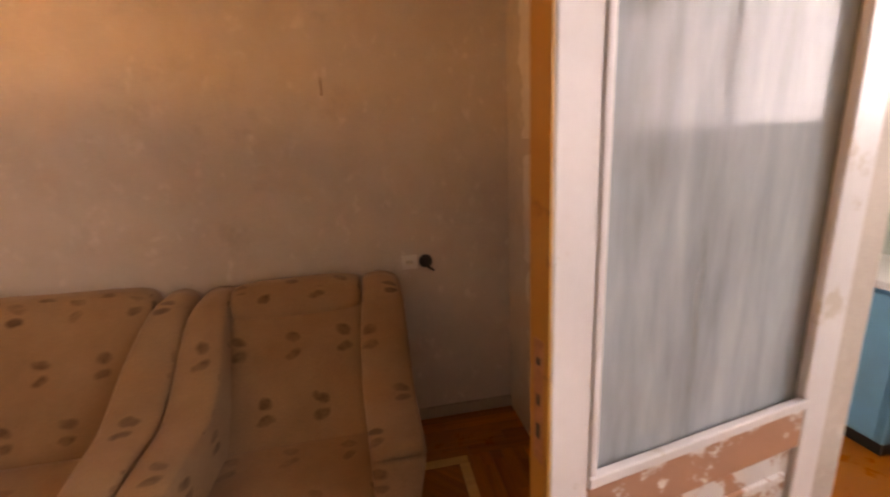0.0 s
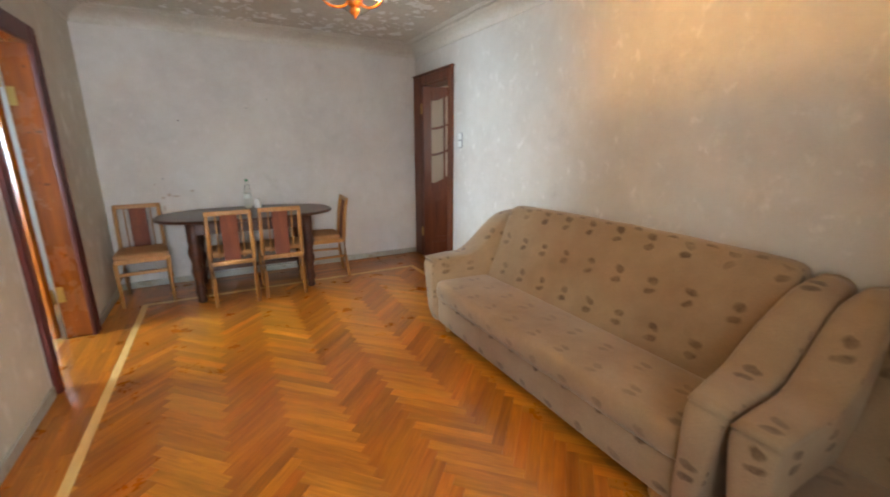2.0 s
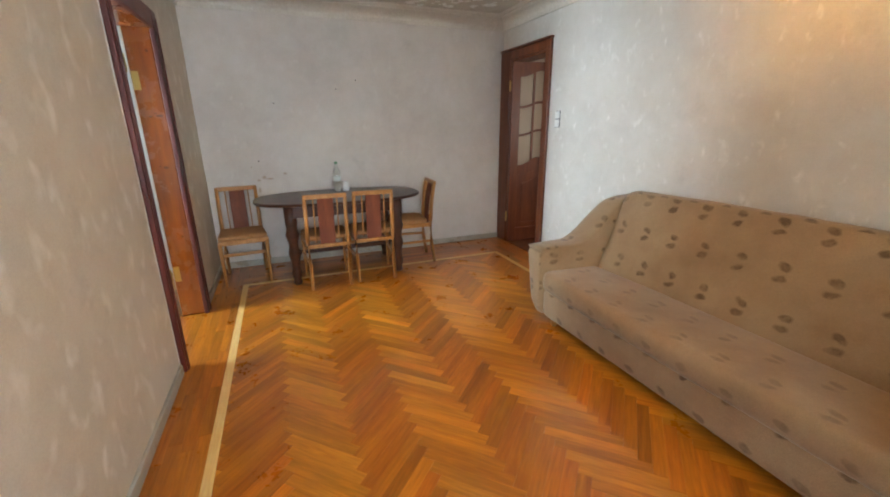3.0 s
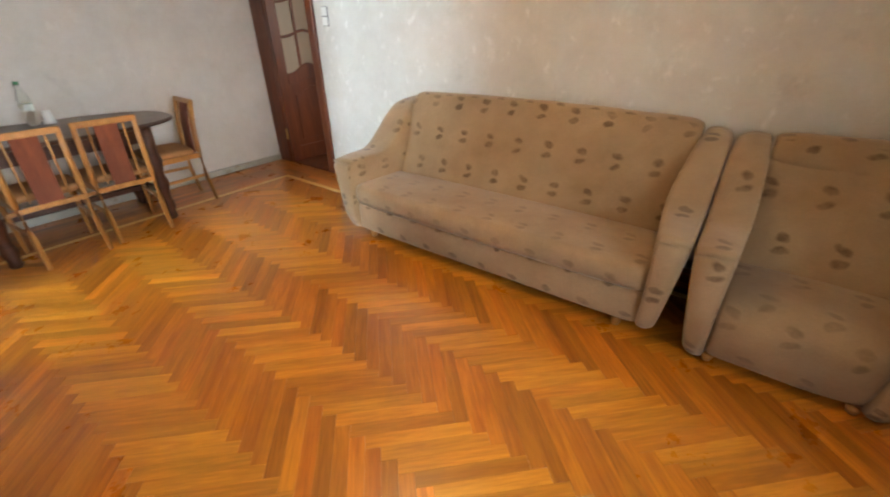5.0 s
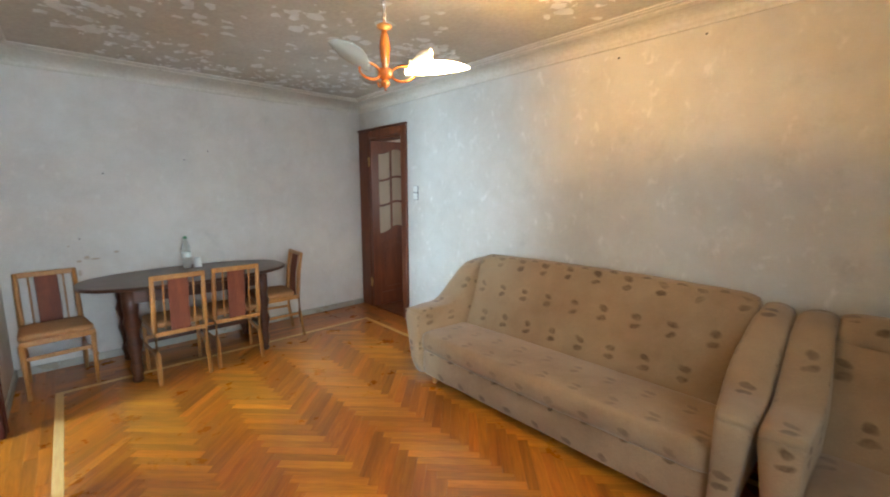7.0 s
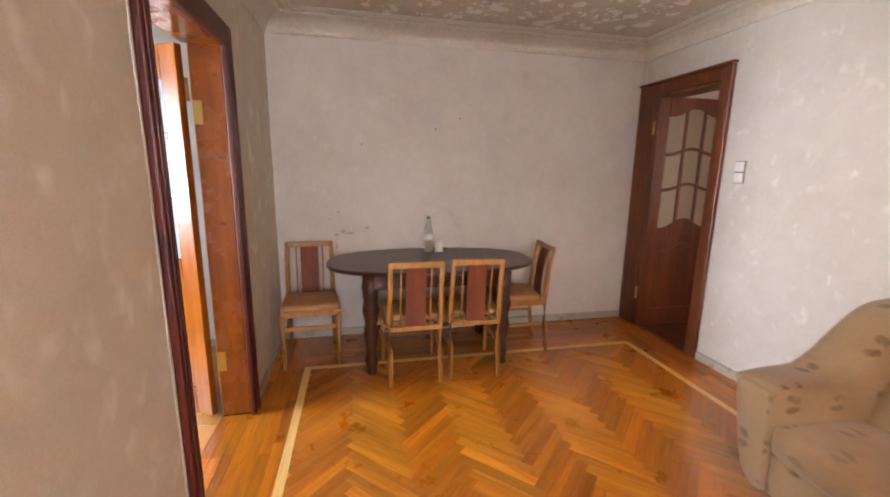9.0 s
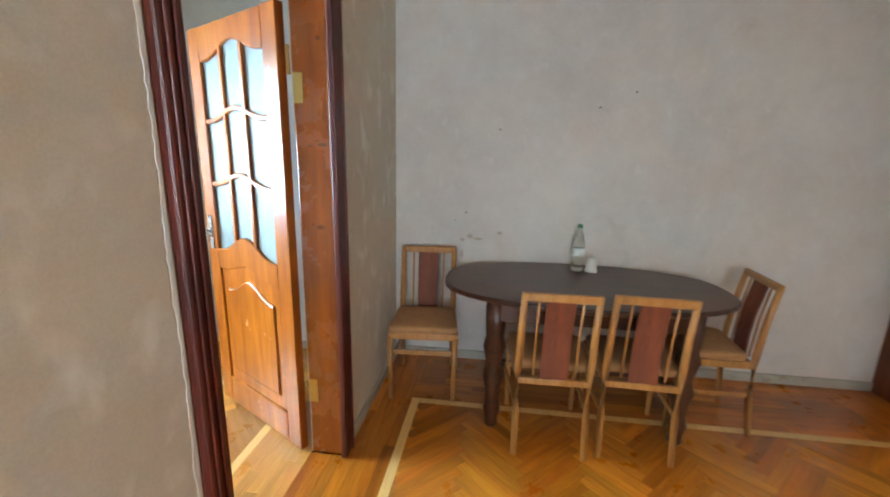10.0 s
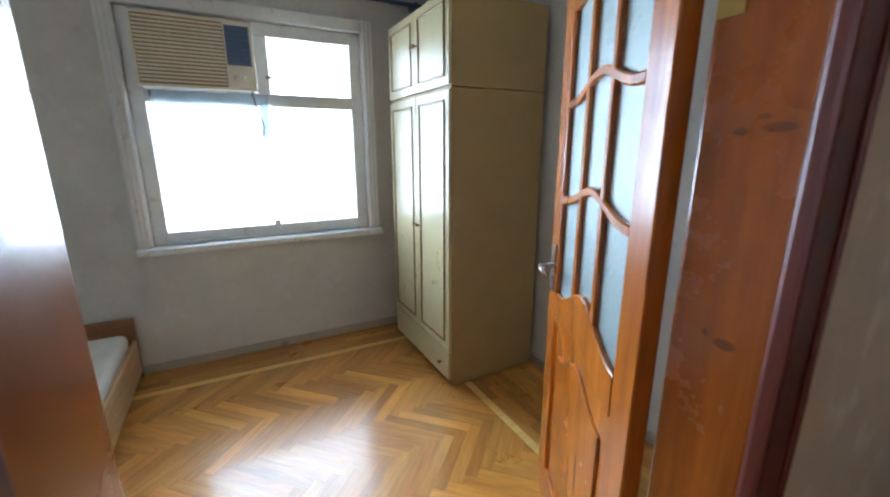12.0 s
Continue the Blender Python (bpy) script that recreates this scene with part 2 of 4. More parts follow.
TABLE = wood("dark_polished_veneer", (0.078, 0.022, 0.009), (0.036, 0.011, 0.005), "y", 0.3, 0.1)
SEAT = paint("tan_seat_fabric", (0.42, 0.205, 0.08), 0.9, (0.34, 0.16, 0.06), 0.4, 0.0, 25)
LEAFY = leaf_cloth("leaf_flock")
LEAFY_WORN = leaf_cloth("worn_leaf_flock", 0.6)
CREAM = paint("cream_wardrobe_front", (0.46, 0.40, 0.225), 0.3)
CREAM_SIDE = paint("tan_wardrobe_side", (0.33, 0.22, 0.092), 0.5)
BROWN_EDGE = paint("brown_moulding", (0.22, 0.12, 0.05), 0.4)
WHITE = paint("white_gloss_paint", (0.72, 0.73, 0.73), 0.35, (0.55, 0.52, 0.46), 0.12)
WHITE_OLD = paint("peeling_white_paint", (0.70, 0.70, 0.68), 0.4, (0.42, 0.22, 0.13), 0.85, 0.0, 7.0)
RAW = wood("bare_worn_rail", (0.50, 0.28, 0.17), (0.36, 0.18, 0.10), "x", 0.6)
RAIL = paint("chipped_rail_paint", (0.46, 0.25, 0.16), 0.55, (0.70, 0.69, 0.66), 0.75, 0.0, 9.0)
OCHRE = paint("ochre_door_edge", (0.50, 0.27, 0.06), 0.45, (0.30, 0.14, 0.04), 0.25)
PLASTIC = paint("ivory_plastic", (0.72, 0.68, 0.58), 0.35)
WHITE_PLASTIC = paint("white_plastic", (0.78, 0.77, 0.73), 0.35)
BLACK = paint("black_plastic", (0.012, 0.012, 0.014), 0.4)
GREY_VENT = paint("blue_grey_grille", (0.07, 0.12, 0.24), 0.4)
STEEL = paint("satin_metal", (0.55, 0.53, 0.50), 0.25, None, 0.5, 1.0)
BRASS = paint("dull_brass", (0.60, 0.40, 0.13), 0.35, None, 0.5, 0.9)
ORANGE_WOOD = wood("orange_lamp_wood", (0.62, 0.17, 0.02), (0.42, 0.09, 0.012), "z", 0.2, 0.7)
SHADE = paint("opal_glass_shade", (0.75, 0.72, 0.60), 0.25)
SHADE_BACK = paint("light_blocking_cup", (0.70, 0.64, 0.50), 0.4)
SHADE.node_tree.nodes["Principled BSDF"].inputs["Transmission Weight"].default_value = 0.35
BULB = glow("lit_bulb", (1.0, 0.56, 0.17), 5000)
LIT_SHADE = glow("lit_opal_glass_shade", (1.0, 0.70, 0.36), 66)
CLEAR = glass("clear_glass")
FILM = glass("milky_plastic_film", 0.6, (0.72, 0.82, 0.88), 0.55)
HALL_PANE = glass("amber_rippled_glass", 0.30, (0.48, 0.38, 0.27), 0.5)
RIPPLE = glass("rippled_glass", 0.42, (0.38, 0.48, 0.48), 0.75)
RIPPLE.node_tree.nodes["Principled BSDF"].inputs["IOR"].default_value = 1.2
FROST = glass("dusty_glass", 0.07, (0.58, 0.68, 0.72), 0.6)
FROST.node_tree.nodes["Principled BSDF"].inputs["IOR"].default_value = 1.2
BOTTLE = glass("clear_plastic", 0.03, (0.95, 1.0, 0.97))
GREEN = paint("green_cap", (0.06, 0.25, 0.10), 0.4)
SKYGLOW = glow("bright_overcast", (0.93, 0.97, 1.0), 2.0)
OPEN_SKY = glow("open_overcast", (0.70, 0.86, 1.0), 6.0)
BLUE = paint("sky_blue_paint", (0.10, 0.40, 0.62), 0.4)
MATTRESS = paint("white_mattress", (0.78, 0.78, 0.74), 0.9)
BEDWOOD = wood("light_bed_wood", (0.50, 0.33, 0.18), (0.40, 0.25, 0.13), "y", 0.4)
BEDDARK = wood("brown_bed_wood", (0.28, 0.13, 0.06), (0.2, 0.085, 0.04), "x", 0.4)
CABLE = paint("grey_cable", (0.18, 0.18, 0.18), 0.6)

# ---- mesh helpers ----


def box(bm, lo, hi, m=None):
    vs = [bm.verts.new((x, y, z)) for x in (lo[0], hi[0]) for y in (lo[1], hi[1]) for z in (lo[2], hi[2])]
    if m:
        for v in vs:
            v.co = m @ v.co
    for f in ((0, 1, 3, 2), (4, 6, 7, 5), (0, 4, 5, 1), (2, 3, 7, 6), (0, 2, 6, 4), (1, 5, 7, 3)):
        bm.faces.new([vs[i] for i in f])
    return vs


def soft(bm, r, seg=2):
    """Rounds all sharp edges."""
    bm.normal_update()
    es = [e for e in bm.edges if len(e.link_faces) == 2 and e.calc_face_angle(0) > 0.5]
    bmesh.ops.bevel(bm, geom=es, offset=r, segments=seg, profile=0.5, affect="EDGES", clamp_overlap=True)
    return bm


def bx(lo, hi, r=0.004, seg=2):
    bm = bmesh.new()
    box(bm, lo, hi)
    return soft(bm, r, seg) if r else bm


def prism(poly, a0, a1, axis="x", r=0.0, seg=2):
    """A polygon drawn in the two other axes, drawn out along one."""
    bm = bmesh.new()
    at = {"x": lambda p, a: (a, p[0], p[1]), "y": lambda p, a: (p[0], a, p[1]), "z": lambda p, a: (p[0], p[1], a)}[axis]
    lo, hi = [bm.verts.new(at(p, a0)) for p in poly], [bm.verts.new(at(p, a1)) for p in poly]
    bm.faces.new(lo), bm.faces.new(hi)
    n = len(poly)
    for i in range(n):
        bm.faces.new((lo[i], lo[(i + 1) % n], hi[(i + 1) % n], hi[i]))
    bmesh.ops.recalc_face_normals(bm, faces=bm.faces)
    return soft(bm, r, seg) if r else bm


def lathe(profile, n=20, centre=(0, 0), bm=None):
    """Turned shape: (radius, z) from bottom to top."""
    bm = bm or bmesh.new()
    rings = [[bm.verts.new((centre[0] + r * math.cos(a), centre[1] + r * math.sin(a), z)) for a in (2 * math.pi * k / n for k in range(n))] for r, z in profile]
    for p, q in zip(rings, rings[1:]):
        for k in range(n):
            bm.faces.new((p[k], p[(k + 1) % n], q[(k + 1) % n], q[k]))
    bm.faces.new(rings[0][::-1]), bm.faces.new(rings[-1])
    for f in bm.faces:
        f.smooth = True
    return bm


def tube(points, r, n=8, taper=None):
    bm = bmesh.new()
    pts = [Vector(p) for p in points]
    rings = []
    for i, p in enumerate(pts):
        d = (pts[min(i + 1, len(pts) - 1)] - pts[max(i - 1, 0)]).normalized()
        q = d.to_track_quat("Z", "Y")
        k = r * (taper[i] if taper else 1)
        rings.append([bm.verts.new(p + q @ Vector((k * math.cos(a), k * math.sin(a), 0))) for a in (2 * math.pi * j / n for j in range(n))])
    for a, b in zip(rings, rings[1:]):
        for j in range(n):
            bm.faces.new((a[j], a[(j + 1) % n], b[(j + 1) % n], b[j]))
    bm.faces.new(rings[0][::-1]), bm.faces.new(rings[-1])
    for f in bm.faces:
        f.smooth = True
    return bm


def moved(bm, m):
    bm.transform(m)
    return bm


def metres_uv(bm):
    """UVs in metres, each face laid out along the two axes that it faces least."""
    layer = bm.loops.layers.uv.verify()
    bm.normal_update()
    for f in bm.faces:
        n = [abs(c) for c in f.normal]
        k = n.index(max(n))
        for l in f.loops:
            c = l.vert.co
            l[layer].uv = (c.y, c.z) if k == 0 else (c.x, c.z) if k == 1 else (c.x, c.y)
    return bm


def mesh_of(name, bm, material, smooth=False):
    me = bpy.data.meshes.new(name)
    if smooth:
        for f in bm.faces:
            f.smooth = True
    bm.to_mesh(me)
    bm.free()
    me.materials.append(material)
    return me


def part(name, bm, material, parent=None, label="", smooth=False):
    ob = new(name, mesh_of(name, bm, material, smooth))
    if parent:
        ob.parent = parent
    if label:
        ob["label"] = label
    return ob


def thing(name, label, category, group="", m=None, kind=""):
    ob = tagged(new(name), label, category, group, kind)
    if m:
        ob.matrix_basis = m
    return ob


def structure(name, bm, material, label="", category=""):
    return tagged(part(name, bm, material), label, category, "", "structure")

# ---- structure ----
XW, XE, YS, YN, ZC = -4.47, 1.23, -0.66, 2.52, 2.48
YB, YD = -3.42, -0.82          # bedroom: window wall, back of the partition
BX0, BX1 = -4.42, -1.0
D0, D1, DH = -3.395, -2.558, 2.02  # bedroom doorway
H0, H1, HH = -4.26, -3.61, 2.06  # hall doorway
E0, E1, EH = 0.42, 1.26, 2.12    # balcony doorway
EC = 1.86                        # north of this the outer wall stands proud


def boxes(*bb):
    bm = bmesh.new()
    for lo, hi in bb:
        box(bm, lo, hi)
    return bm


structure("wall_north", boxes(((XW - 0.2, YN, 0), (H0, YN + 0.16, 2.7)), ((H0, YN, HH), (H1, YN + 0.16, 2.7)), ((H1, YN, 0), (XE + 0.42, YN + 0.16, 2.7))), PAPER,
          "faded cream wallpaper wall with pale flecks behind the sofa", "wall")
structure("wall_west", boxes(((XW - 0.2, YD, 0), (XW, YN, 2.7))), PAPER_PLAIN, "faded pinkish wallpaper wall behind the dining table", "wall")
structure("wall_south", boxes(((XW, YD, 0), (D0, YS, 2.7)), ((D0, YD, DH), (D1, YS, 2.7)), ((D1, YD, 0), (XE + 0.42, YS, 2.7))), PAPER_SOUTH,
          "worn beige wallpaper partition wall with the bedroom doorway", "wall")
W0, W1, WZ0, WZ1 = -0.52, 0.30, 0.82, 2.1
XN = 1.40                      # the wall is thinner south of the balcony door
structure("wall_east", boxes(((XN, YS, 0), (1.65, W0, 2.7)), ((XN, W0, 0), (1.65, W1, WZ0)), ((XN, W0, WZ1), (1.65, W1, 2.7)),
                             ((XN, W1, 0), (1.65, E0, 2.7)), ((XN, E0, EH), (1.65, E1, 2.7)), ((XN, E1, 0), (1.65, EC, 2.7)), ((XE, EC, 0), (1.65, YN, 2.7))), PAPER,
          "papered outer wall with the balcony doorway", "wall")
structure("wall_bedroom_west", boxes(((BX0 - 0.2, YB - 0.3, 0), (BX0, YD, 2.7))), PAPER_BED, "pale grey wallpaper bedroom wall", "wall")
structure("wall_bedroom_east", boxes(((BX1, YB - 0.3, 0), (BX1 + 0.15, YD, 2.7))), PAPER_BED, "pale grey wallpaper bedroom wall", "wall")
N0, N1, NZ0, NZ1 = -3.62, -2.24, 0.83, 2.2
structure("wall_bedroom_south", boxes(((BX0, YB - 0.3, 0), (N0, YB, 2.7)), ((N0, YB - 0.3, 0), (N1, YB, NZ0)), ((N0, YB - 0.3, NZ1), (N1, YB, 2.7)), ((N1, YB - 0.3, 0), (BX1, YB, 2.7))), PAPER_BED,
          "pale grey wallpaper wall under the bedroom window", "wall")
structure("ceiling", boxes(((XW - 0.2, YD, ZC), (XE + 0.42, YN + 0.16, ZC + 0.2))), CEIL, "stained whitewashed ceiling with flaking paint", "ceiling")
structure("ceiling_bedroom", boxes(((BX0 - 0.2, YB - 0.3, 2.52), (BX1 + 0.15, YD, 2.7))), CEIL, "plain whitewashed bedroom ceiling", "ceiling")

# hall behind the north wall; its east opening is added for the fill light
structure("wall_hall", boxes(((XW - 0.25, YN + 0.16, 0), (XW - 0.1, 4.2, 2.7)), ((XW - 0.1, 4.05, 0), (-1.6, 4.2, 2.7)), ((-1.75, YN + 0.16, 0), (-1.6, 4.05, 0.9)), ((-1.75, YN + 0.16, 2.1), (-1.6, 4.05, 2.7))), PAPER_PLAIN, "papered hall walls", "wall")
structure("ceiling_hall", boxes(((XW - 0.25, YN + 0.16, ZC), (-1.6, 4.2, ZC + 0.2))), CEIL, "hall ceiling", "ceiling")
structure("floor_hall", boxes(((XW - 0.25, YN - 0.0, -0.1), (-1.6, 4.2, -0.004))), MAHOGANY, "dark wooden hall floor", "floor")

# balcony
structure("floor_balcony", boxes(((XE + 0.01, -1.0, -0.1), (3.2, 2.9, -0.004))), OAK_ISLE, "orange wooden balcony floor", "floor")
structure("wall_balcony", boxes(((3.05, -1.0, 0), (3.2, 2.9, 1.42)), ((3.05, -1.0, 2.3), (3.2, 2.9, 2.7)), ((1.65, 2.68, 0), (3.05, 2.85, 2.7)), ((1.65, -1.0, 0), (3.05, -0.85, 2.7)),
                                ((3.05, -1.0, 1.42), (3.2, -0.8, 2.3)), ((3.05, 2.6, 1.42), (3.2, 2.9, 2.3))), paint("grey_green_wall", (0.42, 0.50, 0.45), 0.6), "grey-green painted balcony walls", "wall")
structure("ceiling_balcony", boxes(((XE + 0.42, -1.0, 2.5), (3.2, 2.9, 2.7))), CEIL, "balcony ceiling", "ceiling")


def window_frame(name, lo, hi, axis, bars, t=0.05, w=0.05, mat=None, label="white painted wooden window"):
    """A fixed frame in a wall's opening. lo, hi: along the wall and up; bars: (vertical?, place, from, to)."""
    at, depth = axis
    top = tagged(new(name), label, "window", "", "structure")

    def bar(nm, a0, a1, z0, z1):
        l, h = ((depth - t / 2, a0, z0), (depth + t / 2, a1, z1)) if at == "x" else ((a0, depth - t / 2, z0), (a1, depth + t / 2, z1))
        part(nm, bx(l, h, 0.006), mat or WHITE, top)

    bar("window_frame", lo[0], lo[0] + w, lo[1], hi[1])
    bar("window_frame", hi[0] - w, hi[0], lo[1], hi[1])
    bar("window_frame", lo[0] + w, hi[0] - w, lo[1], lo[1] + w)
    bar("window_frame", lo[0] + w, hi[0] - w, hi[1] - w, hi[1])
    for upright, p, a, b in bars:
        if upright:
            bar("mullion", p - w / 2, p + w / 2, a, b)
        else:
            bar("transom", a, b, p - w / 2, p + w / 2)
    return top


def pane(lo, hi, mat, parent, name="pane"):
    ob = part(name, bx(lo, hi, 0), mat, parent)
    ob.visible_shadow = False
    return ob


# bedroom window
win = window_frame("window_1", (N0, NZ0), (N1, NZ1), ("y", YB - 0.06), [(True, -2.97, 1.775, NZ1 - 0.08), (False, 1.735, N0 + 0.08, N1 - 0.08)], 0.07, 0.08)
for a0, a1, z0, z1 in ((N0 + 0.08, -3.01, 1.775, NZ1 - 0.08), (N0 + 0.08, N1 - 0.08, NZ0 + 0.08, 1.695)):
    pane((a0, YB - 0.063, z0), (a1, YB - 0.057, z1), CLEAR, win)
for a0, a1, z0, z1 in ((N0 - 0.085, N0, NZ0 - 0.0, NZ1 + 0.08), (N1, N1 + 0.085, NZ0 - 0.0, NZ1 + 0.08), (N0, N1, NZ1, NZ1 + 0.08)):
    part("casing", bx((a0, YB, z0), (a1, YB + 0.025, z1), 0.006), WHITE, win)
for i in range(3):
    part("casing_bead", bx((N1 + 0.01 + 0.026 * i, YB + 0.025, NZ0), (N1 + 0.022 + 0.026 * i, YB + 0.033, NZ1 + 0.08), 0.003), WHITE, win)
    part("casing_bead", bx((N0 - 0.022 - 0.026 * i, YB + 0.025, NZ0), (N0 - 0.01 - 0.026 * i, YB + 0.033, NZ1 + 0.08), 0.003), WHITE, win)
part("window_sill", bx((N0 - 0.09, YB - 0.02, NZ0 - 0.045), (N1 + 0.09, YB + 0.075, NZ0), 0.01), WHITE, win)
part("window_catch", bx((-3.02, YB - 0.024, 1.86), (-2.985, YB - 0.01, 1.885), 0.004), STEEL, win)
part("window_catch", bx((-2.99, YB - 0.024, NZ0 + 0.045), (-2.95, YB - 0.005, NZ0 + 0.115), 0.006), WHITE, win)


def film(bm, x0, x1, top, low, y, seed):
    """A limp sheet hanging from a level edge, with folds and a ragged lower edge."""
    n, m = 26, 6
    grid = []
    for i in range(n + 1):
        x = x0 + (x1 - x0) * i / n
        end = low + 0.05 * noise.noise(Vector((x * 9, seed, 0))) + 0.02 * noise.noise(Vector((x * 40, seed, 3)))
        grid.append([bm.verts.new((x, y + 0.012 * math.sin(x * 31 + 1.5 * j / m) * (0.3 + j / m), top + (end - top) * j / m)) for j in range(m + 1)])
    for a, b in zip(grid, grid[1:]):
        for j in range(m):
            bm.faces.new((a[j], b[j], b[j + 1], a[j + 1]))
    bmesh.ops.solidify(bm, geom=bm.faces[:], thickness=0.0012)
    return bm


sheet = thing("plastic_film", "limp milky plastic film hanging under the air conditioner", "plastic film")
part("sheet", film(bmesh.new(), -2.98, -2.34, 1.765, 1.50, YB - 0.008, 1.0), FILM, sheet, "", True)
part("tail", film(bmesh.new(), -3.01, -2.93, 1.70, 1.36, YB + 0.006, 4.0), FILM, sheet, "torn strip", True)
rag = thing("draught_cloth", "grey rag stuffed along the foot of the bedroom window", "cloth")
part("roll", tube([(-3.53 + 0.05 * k, YB - 0.005 + 0.006 * math.sin(k * 1.7), NZ0 + 0.012 + 0.005 * math.sin(k * 2.3)) for k in range(8)], 0.012, 8, [0.4, 0.9, 1.2, 0.9, 0.7, 0.8, 0.5, 0.3]), FILM, rag)
part("roll", tube([(-2.78 + 0.055 * k, YB - 0.005 + 0.006 * math.sin(k * 1.3), NZ0 + 0.012 + 0.006 * math.sin(k * 1.9)) for k in range(9)], 0.014, 8, [0.3, 0.6, 0.7, 0.9, 0.6, 1.1, 1.4, 1.0, 0.4]), FILM, rag)
structure("backdrop_bedroom", boxes(((-4.6, -4.45, -0.2), (-1.2, -4.4, 3.0))), SKYGLOW, "glowing sheet for hazy bright daylight outside", "backdrop")

# assumed room window beside the balcony door, out of view, and the balcony glazing
win2 = window_frame("window_2", (W0, WZ0), (W1, WZ1), ("x", 1.57), [(True, -0.11, WZ0 + 0.05, WZ1 - 0.05), (False, 1.72, W0 + 0.05, -0.135), (False, 1.72, -0.085, W1 - 0.05)], 0.07)
pane((1.567, W0 + 0.05, WZ0 + 0.05), (1.573, W1 - 0.05, WZ1 - 0.05), CLEAR, win2)
part("window_sill", bx((XN - 0.05, W0 - 0.05, WZ0 - 0.04), (1.53, W1 + 0.05, WZ0 - 0.001), 0.01), WHITE, win2)
win3 = window_frame("window_3", (-0.8, 1.42), (2.6, 2.3), ("x", 3.12), [(True, y, 1.47, 2.25) for y in (0.05, 0.9, 1.75)], 0.07)
pane((3.117, -0.75, 1.47), (3.123, 2.55, 2.25), CLEAR, win3)
part("window_sill", bx((2.93, -0.8, 1.38), (3.049, 2.6, 1.415), 0.006), WHITE, win3)
# added glow behind the hall's invented opening, no window known there
structure("backdrop_hall_fill", boxes(((-1.0, 2.7, 0.0), (-0.95, 5.0, 3.0))), SKYGLOW, "glowing sheet for hazy bright daylight outside", "backdrop")
structure("backdrop_balcony", boxes(((3.9, -3.0, -0.2), (3.95, 5.0, 3.4))), OPEN_SKY, "glowing sheet for hazy bright daylight outside", "backdrop")


# cornice: a cove with two reeds on the ceiling
def cove(name, run, wall, inward, lo, hi, d):
    prof = [(0.0, 2.375), (0.0, ZC - 0.001), (d, ZC - 0.001), (d, ZC - 0.014), (d - 0.02, ZC - 0.020)]
    prof += [(0.018 + (d - 0.045) * (1 - math.sin(a)), ZC - 0.022 - 0.07 * (1 - math.cos(a))) for a in (math.pi / 2 * k / 7 for k in range(8))][::1]
    prof += [(0.012, 2.375)]
    poly = [(wall + inward * p, z) for p, z in prof]
    return structure(name, prism(poly, lo, hi, run), COVE, "plaster cove along the ceiling", "cornice")


cove("trim_cove_north", "x", YN, -1, XW, XE, 0.15)
cove("trim_cove_south", "x", YS, 1, XW, XE, 0.15)
cove("trim_cove_west", "y", XW, 1, YS, YN, 0.2)
for i, (dn, dw) in enumerate(((0.19, 0.245), (0.225, 0.285))):
    r = 0.012
    structure("trim_reed_north", bx((XW + dw, YN - dn - r, ZC - 0.014), (XE, YN - dn + r, ZC - 0.001), 0.006), COVE, "plaster reed on the ceiling", "cornice")
    structure("trim_reed_south", bx((XW + dw, YS + dn - r, ZC - 0.014), (XE, YS + dn + r, ZC - 0.001), 0.006), COVE, "plaster reed on the ceiling", "cornice")
    structure("trim_reed_west", bx((XW + dw - r, YS + dn, ZC - 0.0145), (XW + dw + r, YN - dn, ZC - 0.0015), 0.006), COVE, "plaster reed on the ceiling", "cornice")

# skirting
for nm, lo, hi in (("baseboard_west", (XW, YS + 0.018, 0), (XW + 0.018, YN, 0.065)), ("baseboard_north", (H1 + 0.09, YN - 0.018, 0), (XE, YN, 0.065)),
                   ("baseboard_south_west", (XW, YS, 0), (D0 - 0.085, YS + 0.018, 0.065)), ("baseboard_south", (D1 + 0.071, YS, 0), (XE, YS + 0.018, 0.065)),
                   ("baseboard_bedroom_south", (BX0 + 0.018, YB, 0), (BX1, YB + 0.018, 0.06)), ("baseboard_bedroom_west", (BX0, YB, 0), (BX0 + 0.018, YD, 0.06))):
    structure(nm, bx(lo, hi, 0.006), SKIRT, "narrow painted skirting board", "baseboard")

# doorway linings and trims
def wood_trim(name, lo, hi, mat, label):
    return structure(name, bx(lo, hi, 0.008), mat, label, "door trim")


dl = "dark red-brown varnished door casing"
wood_trim("trim_bedroom_door_near", (D1 - 0.022, YS + 0.001, 0), (D1 + 0.053, YS + 0.03, DH + 0.085), TRIM_DARK, dl)
wood_trim("trim_bedroom_door_far", (D0 - 0.075, YS + 0.001, 0), (D0 + 0.035, YS + 0.03, DH + 0.085), TRIM_DARK, dl)
wood_trim("trim_bedroom_door_top", (D0 + 0.035, YS + 0.001, DH - 0.03), (D1 - 0.022, YS + 0.03, DH + 0.085), TRIM_DARK, dl)
for nm, a, b in (("trim_bead_near", D1 + 0.0, D1 + 0.012), ("trim_bead_outer", D1 + 0.024, D1 + 0.037), ("trim_bead_far", D0 - 0.05, D0 - 0.038)):
    wood_trim(nm, (a, YS + 0.03, 0), (b, YS + 0.037, DH + 0.04), TRIM_DARK, dl)
rng = random.Random(11)
edge = [(D1 + 0.065 + 0.003 * math.sin(k * 0.21) + rng.uniform(-0.0025, 0.0025), 0.07 + 2.0 * k / 120) for k in range(121)]
